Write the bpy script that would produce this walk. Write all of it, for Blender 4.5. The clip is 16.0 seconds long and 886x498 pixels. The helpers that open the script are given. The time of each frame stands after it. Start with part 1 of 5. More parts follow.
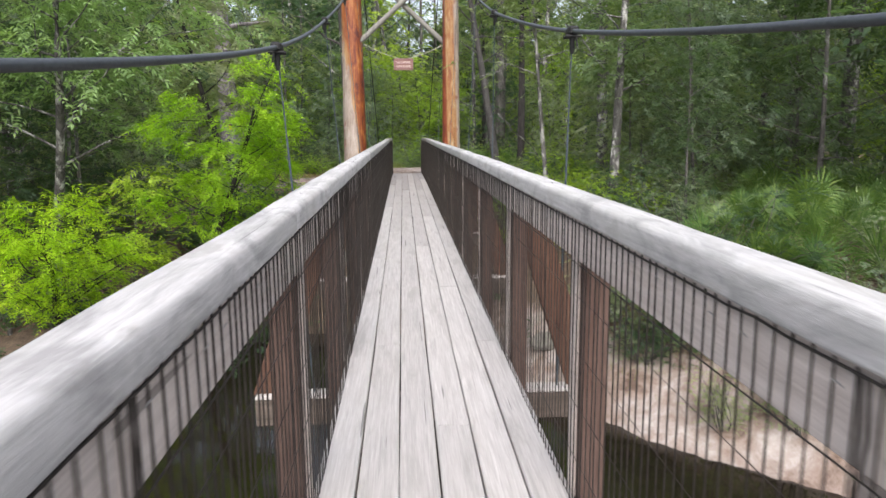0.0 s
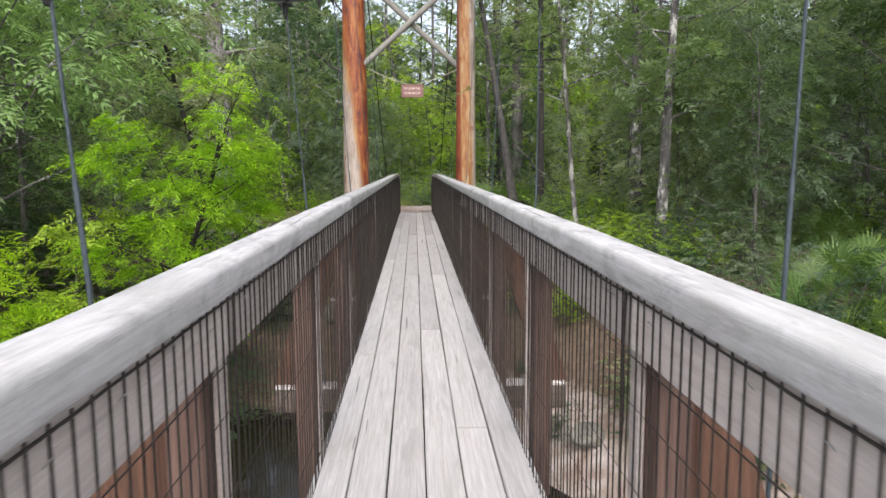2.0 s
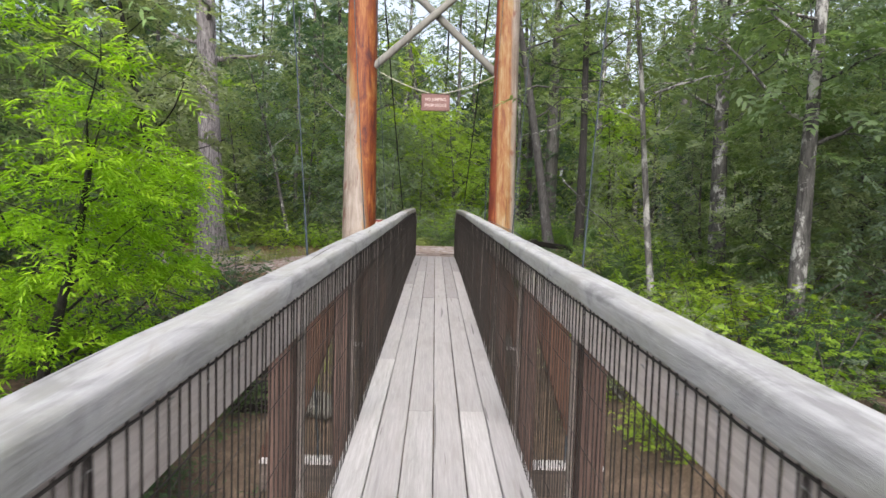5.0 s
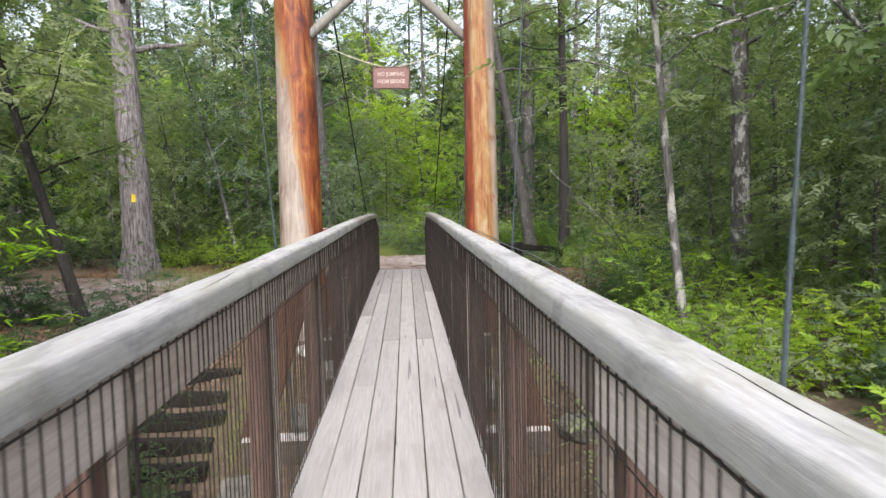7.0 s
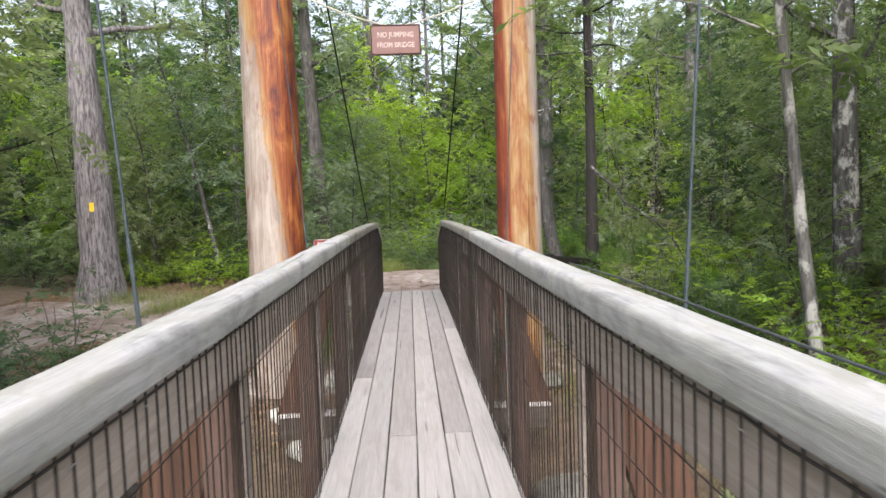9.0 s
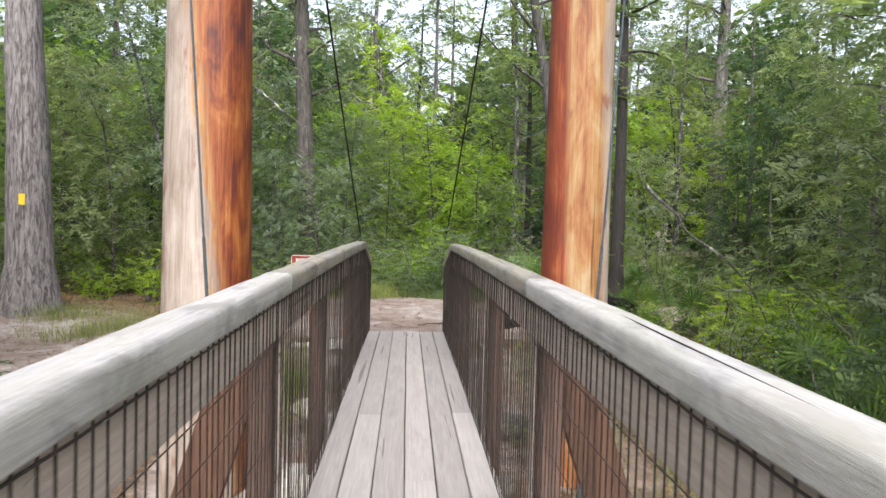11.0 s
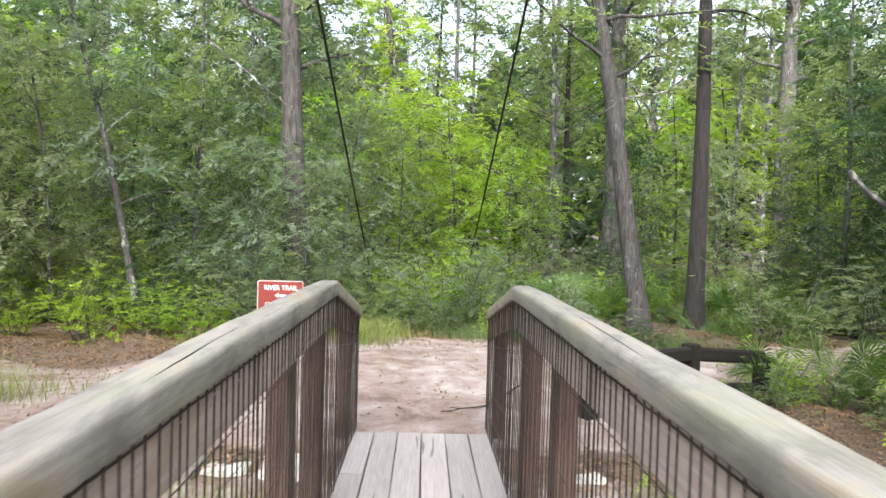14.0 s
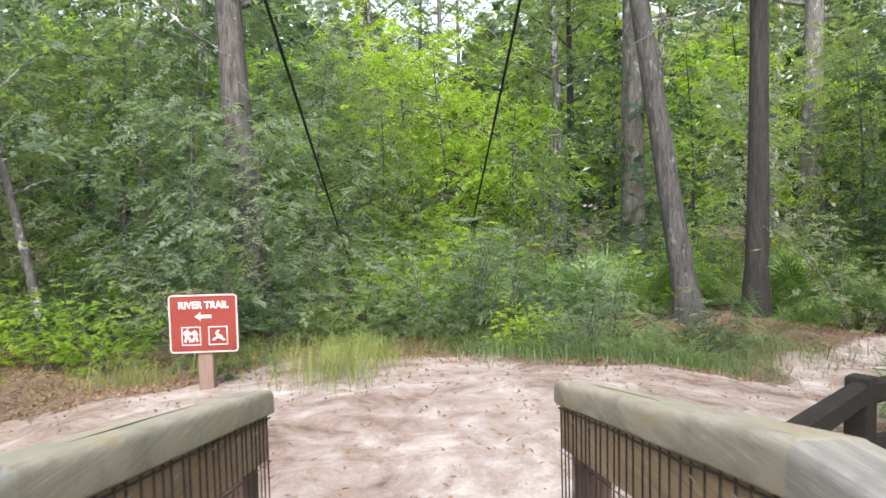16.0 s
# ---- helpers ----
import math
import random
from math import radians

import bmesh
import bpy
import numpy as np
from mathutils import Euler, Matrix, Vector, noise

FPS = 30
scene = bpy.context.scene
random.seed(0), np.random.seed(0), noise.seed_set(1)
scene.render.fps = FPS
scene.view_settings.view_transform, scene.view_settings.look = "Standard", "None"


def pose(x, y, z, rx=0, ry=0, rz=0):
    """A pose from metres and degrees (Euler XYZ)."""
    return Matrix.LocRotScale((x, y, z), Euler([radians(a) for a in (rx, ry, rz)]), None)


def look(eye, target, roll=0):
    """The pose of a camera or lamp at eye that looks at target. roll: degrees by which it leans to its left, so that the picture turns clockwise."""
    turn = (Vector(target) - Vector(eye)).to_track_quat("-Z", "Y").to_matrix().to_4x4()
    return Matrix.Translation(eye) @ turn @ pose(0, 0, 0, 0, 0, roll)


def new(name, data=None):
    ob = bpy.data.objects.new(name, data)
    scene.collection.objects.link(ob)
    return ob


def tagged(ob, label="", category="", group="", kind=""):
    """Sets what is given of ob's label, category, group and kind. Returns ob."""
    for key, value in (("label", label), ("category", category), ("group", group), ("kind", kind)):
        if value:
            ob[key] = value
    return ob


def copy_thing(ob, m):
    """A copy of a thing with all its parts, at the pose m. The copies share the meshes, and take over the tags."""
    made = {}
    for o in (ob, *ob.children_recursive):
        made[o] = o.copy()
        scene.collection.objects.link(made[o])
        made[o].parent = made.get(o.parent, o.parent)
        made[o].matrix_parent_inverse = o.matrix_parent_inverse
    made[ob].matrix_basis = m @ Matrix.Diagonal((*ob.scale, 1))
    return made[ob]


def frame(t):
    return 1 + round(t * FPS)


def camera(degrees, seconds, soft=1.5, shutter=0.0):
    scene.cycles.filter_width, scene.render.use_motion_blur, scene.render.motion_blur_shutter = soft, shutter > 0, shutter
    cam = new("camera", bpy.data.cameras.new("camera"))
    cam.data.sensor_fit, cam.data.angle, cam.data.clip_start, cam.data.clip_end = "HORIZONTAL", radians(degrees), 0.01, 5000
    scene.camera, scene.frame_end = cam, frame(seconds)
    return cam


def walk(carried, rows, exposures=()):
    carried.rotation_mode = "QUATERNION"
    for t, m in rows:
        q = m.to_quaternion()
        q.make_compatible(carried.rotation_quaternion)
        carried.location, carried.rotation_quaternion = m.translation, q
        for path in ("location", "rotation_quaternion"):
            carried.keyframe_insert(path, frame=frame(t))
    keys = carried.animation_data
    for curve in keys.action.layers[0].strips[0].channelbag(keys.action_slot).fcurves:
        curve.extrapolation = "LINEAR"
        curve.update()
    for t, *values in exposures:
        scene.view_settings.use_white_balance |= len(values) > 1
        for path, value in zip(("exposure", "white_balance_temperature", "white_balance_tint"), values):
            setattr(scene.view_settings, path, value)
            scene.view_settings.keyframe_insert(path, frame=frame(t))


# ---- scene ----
cam = camera(65.74, 16.0, soft=1.5, shutter=0.25)
PATH = [
    (0.0, -0.125, 0.334, 1.353, -9.67, 0.46, -3.32),
    (0.5, -0.065, 1.098, 1.349, -8.36, -0.90, -1.66),
    (1.0, -0.085, 1.620, 1.350, -8.60, 0.55, -3.12),
    (1.5, -0.070, 2.200, 1.362, -8.30, 1.10, -3.25),
    (2.0, -0.036, 2.761, 1.353, -6.79, 0.29, -2.37),
    (2.5, -0.008, 3.340, 1.365, -6.02, 0.30, -4.56),
    (3.0, 0.013, 4.018, 1.373, -5.60, -1.94, -1.34),
    (3.5, -0.020, 4.590, 1.392, -5.30, -0.50, -3.12),
    (4.0, -0.044, 5.292, 1.412, -4.74, -2.33, -1.09),
    (6.5, 0.063, 8.668, 1.417, -4.09, 0.81, -1.22),
    (7.0, 0.093, 9.363, 1.404, -4.12, 1.25, -3.11),
    (7.5, 0.023, 10.093, 1.419, -3.07, 0.40, -1.86),
    (8.0, 0.019, 10.723, 1.403, -3.72, 2.25, -2.69),
    (10.5, -0.023, 13.855, 1.405, -3.27, -0.16, -3.41),
    (11.0, -0.017, 14.479, 1.409, -2.26, -1.54, -2.96),
    (11.5, -0.040, 15.071, 1.416, -1.80, 0.86, -3.66),
    (12.0, -0.031, 15.683, 1.455, -3.33, -2.42, -0.10),
    (12.5, -0.017, 16.293, 1.466, -3.21, -0.12, -1.73),
    (13.0, -0.044, 16.905, 1.472, -2.57, -1.99, -1.50),
    (13.5, -0.050, 17.514, 1.474, -2.08, 0.85, -1.37),
    (14.0, -0.015, 18.263, 1.471, -1.82, -1.66, -1.53),
    (14.5, -0.013, 19.062, 1.489, -1.84, 1.16, -1.73),
    (15.0, 0.029, 19.778, 1.459, -3.27, 1.49, -2.08),
    (15.5, 0.021, 20.384, 1.470, -3.44, 1.48, -0.60),
    (16.0, 0.010, 21.018, 1.468, -3.77, 1.18, -2.43),
]
walk(cam, [(t, pose(x, y, z, 90 + pitch, roll, yaw)) for t, x, y, z, pitch, roll, yaw in PATH],
     exposures=[(0.0, 1.02, 6400, 12), (4.0, 0.95, 6400, 12), (6.5, 1.22, 6400, 12), (8.0, 1.26, 6400, 12), (12.0, 1.45, 6450, 12), (12.8, 1.56, 6450, 12), (13.5, 1.84, 6320, 12), (16.0, 1.89, 6320, 12)])

# ---- world and light: bright overcast sky over a wooded river ----
world = bpy.data.worlds.new("overcast_sky")
scene.world = world
world.use_nodes = True
wn, wl = world.node_tree.nodes, world.node_tree.links
sky = wn.new("ShaderNodeTexSky")
sky.sky_type = 'NISHITA'
sky.sun_disc = False
sky.sun_elevation = radians(42)
sky.sun_rotation = radians(182)
sky.air_density, sky.dust_density, sky.ozone_density = 1.0, 4.0, 1.0
soften = wn.new("ShaderNodeHueSaturation")
soften.inputs["Saturation"].default_value = 0.5
wl.new(sky.outputs["Color"], soften.inputs["Color"])
wl.new(soften.outputs["Color"], wn["Background"].inputs["Color"])
wn["Background"].inputs["Strength"].default_value = 0.15
sun = new("sun", bpy.data.lights.new("sun", 'SUN'))
sun.data.energy, sun.data.angle, sun.data.color = 1.35, radians(60), (1.0, 0.985, 0.96)
sun.matrix_world = look((-2, -40, 46), (0, 10, 0))

RNG = np.random.default_rng(7)

# ---- materials ----
def material(name):
    m = bpy.data.materials.new(name)
    m.use_nodes = True
    n, l = m.node_tree.nodes, m.node_tree.links
    return m, n, l, n["Principled BSDF"]


def ramp(n, stops):
    r = n.new("ShaderNodeValToRGB")
    e = r.color_ramp.elements
    while len(e) < len(stops):
        e.new(0.5)
    for k, (p, c) in zip(e, stops):
        k.position, k.color = p, (*c, 1)
    return r


def coords(n, l, scale=(1, 1, 1), out="Object"):
    tc, mp = n.new("ShaderNodeTexCoord"), n.new("ShaderNodeMapping")
    mp.inputs["Scale"].default_value = scale
    l.new(tc.outputs[out], mp.inputs["Vector"])
    return mp.outputs["Vector"]


def noise_at(n, l, vec, scale, detail=5.0, rough=0.6, warp=0.0):
    t = n.new("ShaderNodeTexNoise")
    t.inputs["Scale"].default_value, t.inputs["Detail"].default_value = scale, detail
    t.inputs["Roughness"].default_value, t.inputs["Distortion"].default_value = rough, warp
    l.new(vec, t.inputs["Vector"])
    return t.outputs["Fac"]


def mixed(n, l, fac, a, b, mode='MIX'):
    m = n.new("ShaderNodeMix")
    m.data_type, m.blend_type = 'RGBA', mode
    for sock, v in ((m.inputs["Factor"], fac), (m.inputs["A"], a), (m.inputs["B"], b)):
        if isinstance(v, (int, float)):
            sock.default_value = v
        elif isinstance(v, tuple):
            sock.default_value = (*v, 1)
        else:
            l.new(v, sock)
    return m.outputs["Result"]


def math_node(n, l, op, a, b=0.0):
    m = n.new("ShaderNodeMath")
    m.operation = op
    for sock, v in zip(m.inputs, (a, b)):
        if isinstance(v, (int, float)):
            sock.default_value = v
        else:
            l.new(v, sock)
    return m.outputs[0]


def bumped(n, l, bsdf, height, strength=0.3, distance=0.01):
    b = n.new("ShaderNodeBump")
    b.inputs["Strength"].default_value, b.inputs["Distance"].default_value = strength, distance
    l.new(height, b.inputs["Height"])
    l.new(b.outputs["Normal"], bsdf.inputs["Normal"])


def wood_material(name, dark, light, stain, along="Y", rough=0.75, stain_at=0.62, tint=0.25, algae=None, contrast=1.0, mottle=False, split=0.735):
    """Weathered timber: fine grain along the board, wide stains, a tone of its own for each board."""
    m, n, l, b = material(name)
    s = {"X": (0.9, 26, 26), "Y": (26, 0.9, 26), "Z": (26, 26, 0.9)}[along]
    wide = {"X": (0.6, 5, 5), "Y": (5, 0.6, 5), "Z": (5, 5, 0.6)}[along]
    info = n.new("ShaderNodeObjectInfo")
    shift = n.new("ShaderNodeVectorMath")
    shift.operation = 'ADD'
    rnd = math_node(n, l, 'MULTIPLY', info.outputs["Random"], 37.0)
    l.new(coords(n, l), shift.inputs[0])
    l.new(rnd, shift.inputs[1])
    def scaled(v):
        k = n.new("ShaderNodeVectorMath")
        k.operation = 'MULTIPLY'
        l.new(shift.outputs[0], k.inputs[0])
        k.inputs[1].default_value = v
        return k.outputs[0]
    grain = noise_at(n, l, scaled(s), 3.0, 8, 0.7, 0.4)
    if mottle:
        wide = (5.5, 1.9, 5.5)
    broad = noise_at(n, l, scaled(wide), 1.6, 7, 0.68, 0.6)
    share = 0.28 if mottle else 0.55 * contrast
    fine = noise_at(n, l, scaled((90, 90, 90)), 2.0, 3, 0.6)
    lo, hi = (0.40, 0.59) if mottle else (0.36, 0.65)
    base = ramp(n, [(lo, dark), (0.51, tuple((a + c) / 2 for a, c in zip(dark, light))), (hi, light)])
    l.new(math_node(n, l, 'ADD', math_node(n, l, 'MULTIPLY', grain, share), math_node(n, l, 'ADD', math_node(n, l, 'MULTIPLY', broad, 0.72 if mottle else 0.45), 0.0 if mottle else 0.55 * (1 - contrast) * 0.5)), base.inputs["Fac"])
    mask = ramp(n, [(stain_at - 0.05, (0, 0, 0)), (stain_at + 0.08, (1, 1, 1))])
    l.new(broad, mask.inputs["Fac"])
    c = mixed(n, l, math_node(n, l, 'MULTIPLY', mask.outputs["Color"], 0.75), base.outputs["Color"], stain)
    tone = ramp(n, [(0.0, (1 - tint,) * 3), (1.0, (1 + tint * 0.4,) * 3)])
    l.new(info.outputs["Random"], tone.inputs["Fac"])
    c = mixed(n, l, 1.0, c, tone.outputs["Color"], 'MULTIPLY')
    if algae:
        am = ramp(n, [(0.45, (0, 0, 0)), (0.68, (1, 1, 1))])
        l.new(noise_at(n, l, scaled((9, 1.5, 9)), 1.3, 6, 0.7), am.inputs["Fac"])
        c = mixed(n, l, math_node(n, l, 'MULTIPLY', am.outputs["Color"], 0.6), c, algae)
    check = noise_at(n, l, scaled({"X": (0.5, 16, 16), "Y": (16, 0.5, 16), "Z": (16, 16, 0.5)}[along]), 1.7, 2, 0.4, 0.25)
    gap = ramp(n, [(split, (0, 0, 0)), (split + 0.018, (1, 1, 1))])
    l.new(check, gap.inputs["Fac"])
    c = mixed(n, l, math_node(n, l, 'MULTIPLY', gap.outputs["Color"], 0.7), c, tuple(v * 0.35 for v in dark))
    l.new(c, b.inputs["Base Color"])
    b.inputs["Roughness"].default_value = rough
    b.inputs["Specular IOR Level"].default_value = 0.3
    bumped(n, l, b, math_node(n, l, 'ADD', grain, math_node(n, l, 'MULTIPLY', fine, 0.3)), 0.5, 0.004)
    return m


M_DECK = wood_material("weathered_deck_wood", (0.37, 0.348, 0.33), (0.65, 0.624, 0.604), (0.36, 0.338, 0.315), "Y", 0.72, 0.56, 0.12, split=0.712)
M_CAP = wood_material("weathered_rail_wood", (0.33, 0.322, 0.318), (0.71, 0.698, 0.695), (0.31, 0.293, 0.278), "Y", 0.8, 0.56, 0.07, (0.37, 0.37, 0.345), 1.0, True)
# Rail woods further along: lower brightness is put into the colour as exposure rises
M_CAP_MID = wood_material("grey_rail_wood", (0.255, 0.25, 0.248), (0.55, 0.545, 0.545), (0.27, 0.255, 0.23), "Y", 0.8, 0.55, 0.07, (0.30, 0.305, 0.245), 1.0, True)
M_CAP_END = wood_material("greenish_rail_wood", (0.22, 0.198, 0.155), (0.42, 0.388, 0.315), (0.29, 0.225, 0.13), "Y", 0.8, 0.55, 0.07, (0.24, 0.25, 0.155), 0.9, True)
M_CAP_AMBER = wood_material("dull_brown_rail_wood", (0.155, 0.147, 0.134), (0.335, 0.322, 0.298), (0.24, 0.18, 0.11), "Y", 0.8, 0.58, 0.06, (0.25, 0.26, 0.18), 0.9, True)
# Planks further along: pinker wood, with lower brightness also put into the colour
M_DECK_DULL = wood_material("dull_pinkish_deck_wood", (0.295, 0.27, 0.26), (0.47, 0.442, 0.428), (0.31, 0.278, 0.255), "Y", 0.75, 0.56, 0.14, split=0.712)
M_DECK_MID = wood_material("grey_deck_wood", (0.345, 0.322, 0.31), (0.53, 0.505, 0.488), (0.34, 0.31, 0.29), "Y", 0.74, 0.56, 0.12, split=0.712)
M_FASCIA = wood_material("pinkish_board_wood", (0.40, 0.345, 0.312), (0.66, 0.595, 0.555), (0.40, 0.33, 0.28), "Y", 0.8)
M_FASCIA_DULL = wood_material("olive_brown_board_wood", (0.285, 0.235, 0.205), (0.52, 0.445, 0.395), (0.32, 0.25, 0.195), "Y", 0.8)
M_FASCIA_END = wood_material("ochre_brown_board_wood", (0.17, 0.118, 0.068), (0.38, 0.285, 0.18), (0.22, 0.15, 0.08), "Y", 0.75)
M_POST = wood_material("dark_post_wood", (0.05, 0.029, 0.024), (0.20, 0.130, 0.105), (0.085, 0.045, 0.034), "Z", 0.8)
M_BRACE = wood_material("red_brown_brace_wood", (0.036, 0.018, 0.013), (0.165, 0.088, 0.058), (0.05, 0.030, 0.024), "Z", 0.7)
M_BEAM = wood_material("dark_beam_wood", (0.07, 0.055, 0.045), (0.20, 0.16, 0.135), (0.10, 0.08, 0.07), "X", 0.85)
M_FENCE = wood_material("mossy_dark_wood", (0.009, 0.008, 0.007), (0.030, 0.025, 0.020), (0.022, 0.024, 0.013), "X", 0.9)
M_LOG = wood_material("grey_log_wood", (0.13, 0.125, 0.11), (0.27, 0.26, 0.235), (0.16, 0.16, 0.13), "Z", 0.8)
M_SIGNPOST = wood_material("brown_post_wood", (0.16, 0.11, 0.085), (0.27, 0.195, 0.155), (0.18, 0.12, 0.09), "Z", 0.7)


def pole_material(name, axis, pale_from, red_from, slope, wild, red_stops):
    """Debarked cypress pole: heartwood in long streaks, bleached pale past pale_from along the axis and dark red past red_from."""
    m, n, l, b = material(name)
    streak = noise_at(n, l, coords(n, l, (10, 10, 0.8)), 1.0, 9, 0.65, 1.2)
    fine = noise_at(n, l, coords(n, l, (70, 70, 1.6)), 1.0, 6, 0.7, 0.5)
    patch = noise_at(n, l, coords(n, l, (4.6, 4.6, 1.7)), 1.0, 6, 0.62, 0.9)
    blot = noise_at(n, l, coords(n, l, (6, 6, 2.4)), 1.0, 4, 0.6, 0.4)
    tan = ramp(n, [(0.32, (0.12, 0.034, 0.011)), (0.42, (0.225, 0.084, 0.025)), (0.51, (0.265, 0.135, 0.047)), (0.61, (0.31, 0.195, 0.092)), (0.74, (0.37, 0.28, 0.175))])
    red = ramp(n, red_stops)
    grey = ramp(n, [(0.34, (0.19, 0.145, 0.115)), (0.5, (0.30, 0.245, 0.21)), (0.66, (0.40, 0.345, 0.305))])
    blend = math_node(n, l, 'ADD', math_node(n, l, 'MULTIPLY', streak, 0.5), math_node(n, l, 'MULTIPLY', fine, 0.5))
    blend = math_node(n, l, 'ADD', blend, math_node(n, l, 'MULTIPLY', math_node(n, l, 'SUBTRACT', patch, 0.5), 0.85))
    for r in (tan, red, grey):
        l.new(blend, r.inputs["Fac"])
    dot = n.new("ShaderNodeVectorMath")
    dot.operation = 'DOT_PRODUCT'
    l.new(coords(n, l), dot.inputs[0])
    dot.inputs[1].default_value = (*axis, 0.0)
    wander = math_node(n, l, 'ADD', math_node(n, l, 'MULTIPLY', math_node(n, l, 'SUBTRACT', patch, 0.5), 0.36), math_node(n, l, 'MULTIPLY', math_node(n, l, 'SUBTRACT', streak, 0.5), 0.22))
    split = n.new("ShaderNodeSeparateXYZ")
    l.new(coords(n, l), split.inputs[0])
    rise = math_node(n, l, 'MULTIPLY', math_node(n, l, 'SUBTRACT', split.outputs["Z"], 2.5), slope)
    u = math_node(n, l, 'ADD', math_node(n, l, 'ADD', dot.outputs["Value"], rise), math_node(n, l, 'MULTIPLY', wander, wild))
    def past(v, soft_edge):
        k = n.new("ShaderNodeMapRange")
        k.inputs["From Min"].default_value, k.inputs["From Max"].default_value = v - soft_edge, v + soft_edge
        l.new(u, k.inputs["Value"])
        return k.outputs["Result"]
    c = mixed(n, l, past(red_from, 0.02), tan.outputs["Color"], red.outputs["Color"])
    away = n.new("ShaderNodeMapRange")
    away.inputs["From Min"].default_value, away.inputs["From Max"].default_value = pale_from + 0.02, pale_from - 0.02
    l.new(u, away.inputs["Value"])
    c = mixed(n, l, away.outputs["Result"], c, grey.outputs["Color"])
    spot = ramp(n, [(0.58, (0, 0, 0)), (0.67, (1, 1, 1))])
    l.new(blot, spot.inputs["Fac"])
    c = mixed(n, l, math_node(n, l, 'MULTIPLY', spot.outputs["Color"], 0.7), c, (0.16, 0.035, 0.016))
    crack = noise_at(n, l, coords(n, l, (24, 24, 0.5)), 1.0, 3, 0.5, 0.2)
    thin = ramp(n, [(0.695, (0, 0, 0)), (0.72, (1, 1, 1))])
    l.new(crack, thin.inputs["Fac"])
    c = mixed(n, l, math_node(n, l, 'MULTIPLY', thin.outputs["Color"], 0.75), c, (0.06, 0.02, 0.01))
    l.new(c, b.inputs["Base Color"])
    b.inputs["Roughness"].default_value = 0.6
    bumped(n, l, b, blend, 0.5, 0.012)
    return m


M_POLE_L = pole_material("orange_pole_wood", (0.93, 0.36), -0.15, -0.08, 0.10, 0.8,
                         [(0.37, (0.055, 0.012, 0.012)), (0.45, (0.14, 0.028, 0.008)), (0.54, (0.225, 0.062, 0.012)), (0.68, (0.345, 0.148, 0.044))])
M_POLE_R = pole_material("streaked_pole_wood", (-0.95, 0.31), -0.17, 0.075, -0.02, 0.28,
                         [(0.34, (0.07, 0.016, 0.012)), (0.46, (0.125, 0.026, 0.014)), (0.58, (0.19, 0.042, 0.017)), (0.74, (0.36, 0.12, 0.04))])


def plain(name, color, rough=0.6, metal=0.0, vary=0.25, scale=20.0):
    m, n, l, b = material(name)
    f = noise_at(n, l, coords(n, l), scale, 6, 0.65)
    r = ramp(n, [(0.3, tuple(v * (1 - vary) for v in color)), (0.7, tuple(min(1, v * (1 + vary)) for v in color))])
    l.new(f, r.inputs["Fac"])
    l.new(r.outputs["Color"], b.inputs["Base Color"])
    b.inputs["Roughness"].default_value, b.inputs["Metallic"].default_value = rough, metal
    bumped(n, l, b, f, 0.15, 0.003)
    return m


M_WIRE = plain("dark_wire", (0.045, 0.038, 0.034), 0.6, 0.5, 0.4, 60)
M_CABLE = plain("grey_steel_cable", (0.10, 0.11, 0.12), 0.55, 0.6, 0.3, 90)
M_SUSP = plain("blue_grey_rod", (0.055, 0.072, 0.085), 0.6, 0.4, 0.3, 60)
M_BLACK = plain("black_cable", (0.012, 0.012, 0.012), 0.6, 0.2, 0.3, 60)
M_NAIL = plain("galvanised_steel", (0.32, 0.31, 0.30), 0.5, 0.7, 0.3, 60)
M_ROPE = plain("pale_rope", (0.42, 0.40, 0.32), 0.85, 0, 0.3, 200)
M_RED = plain("brick_red_sign_paint", (0.185, 0.025, 0.017), 0.45, 0, 0.1, 6)
M_BROWN = plain("brown_sign_paint", (0.155, 0.07, 0.06), 0.5, 0, 0.15, 8)
M_WHITE = plain("white_sign_paint", (0.78, 0.76, 0.72), 0.5, 0, 0.05, 10)
M_FADED = plain("faded_white_sign_paint", (0.46, 0.36, 0.33), 0.6, 0, 0.3, 30)
M_YELLOW = plain("yellow_blaze_paint", (0.72, 0.50, 0.02), 0.7, 0, 0.1, 20)
M_STONE = plain("pale_limestone", (0.46, 0.44, 0.40), 0.9, 0, 0.4, 7)


M_ROCK = plain("dull_limestone", (0.15, 0.14, 0.122), 0.9, 0, 0.5, 6)


def bark_material(name, dark, light, lichen, amount=0.55):
    m, n, l, b = material(name)
    furrow = noise_at(n, l, coords(n, l, (21, 21, 3.2)), 1.0, 8, 0.72, 0.7)
    spots = noise_at(n, l, coords(n, l, (4.5, 4.5, 2.6)), 1.0, 7, 0.72, 0.3)
    r = ramp(n, [(0.40, dark), (0.60, light)])
    l.new(furrow, r.inputs["Fac"])
    k = ramp(n, [(amount, (0, 0, 0)), (amount + 0.08, (1, 1, 1))])
    l.new(spots, k.inputs["Fac"])
    c = mixed(n, l, math_node(n, l, 'MULTIPLY', k.outputs["Color"], 0.8), r.outputs["Color"], lichen)
    l.new(c, b.inputs["Base Color"])
    b.inputs["Roughness"].default_value = 0.9
    bumped(n, l, b, furrow, 0.9, 0.03)
    return m


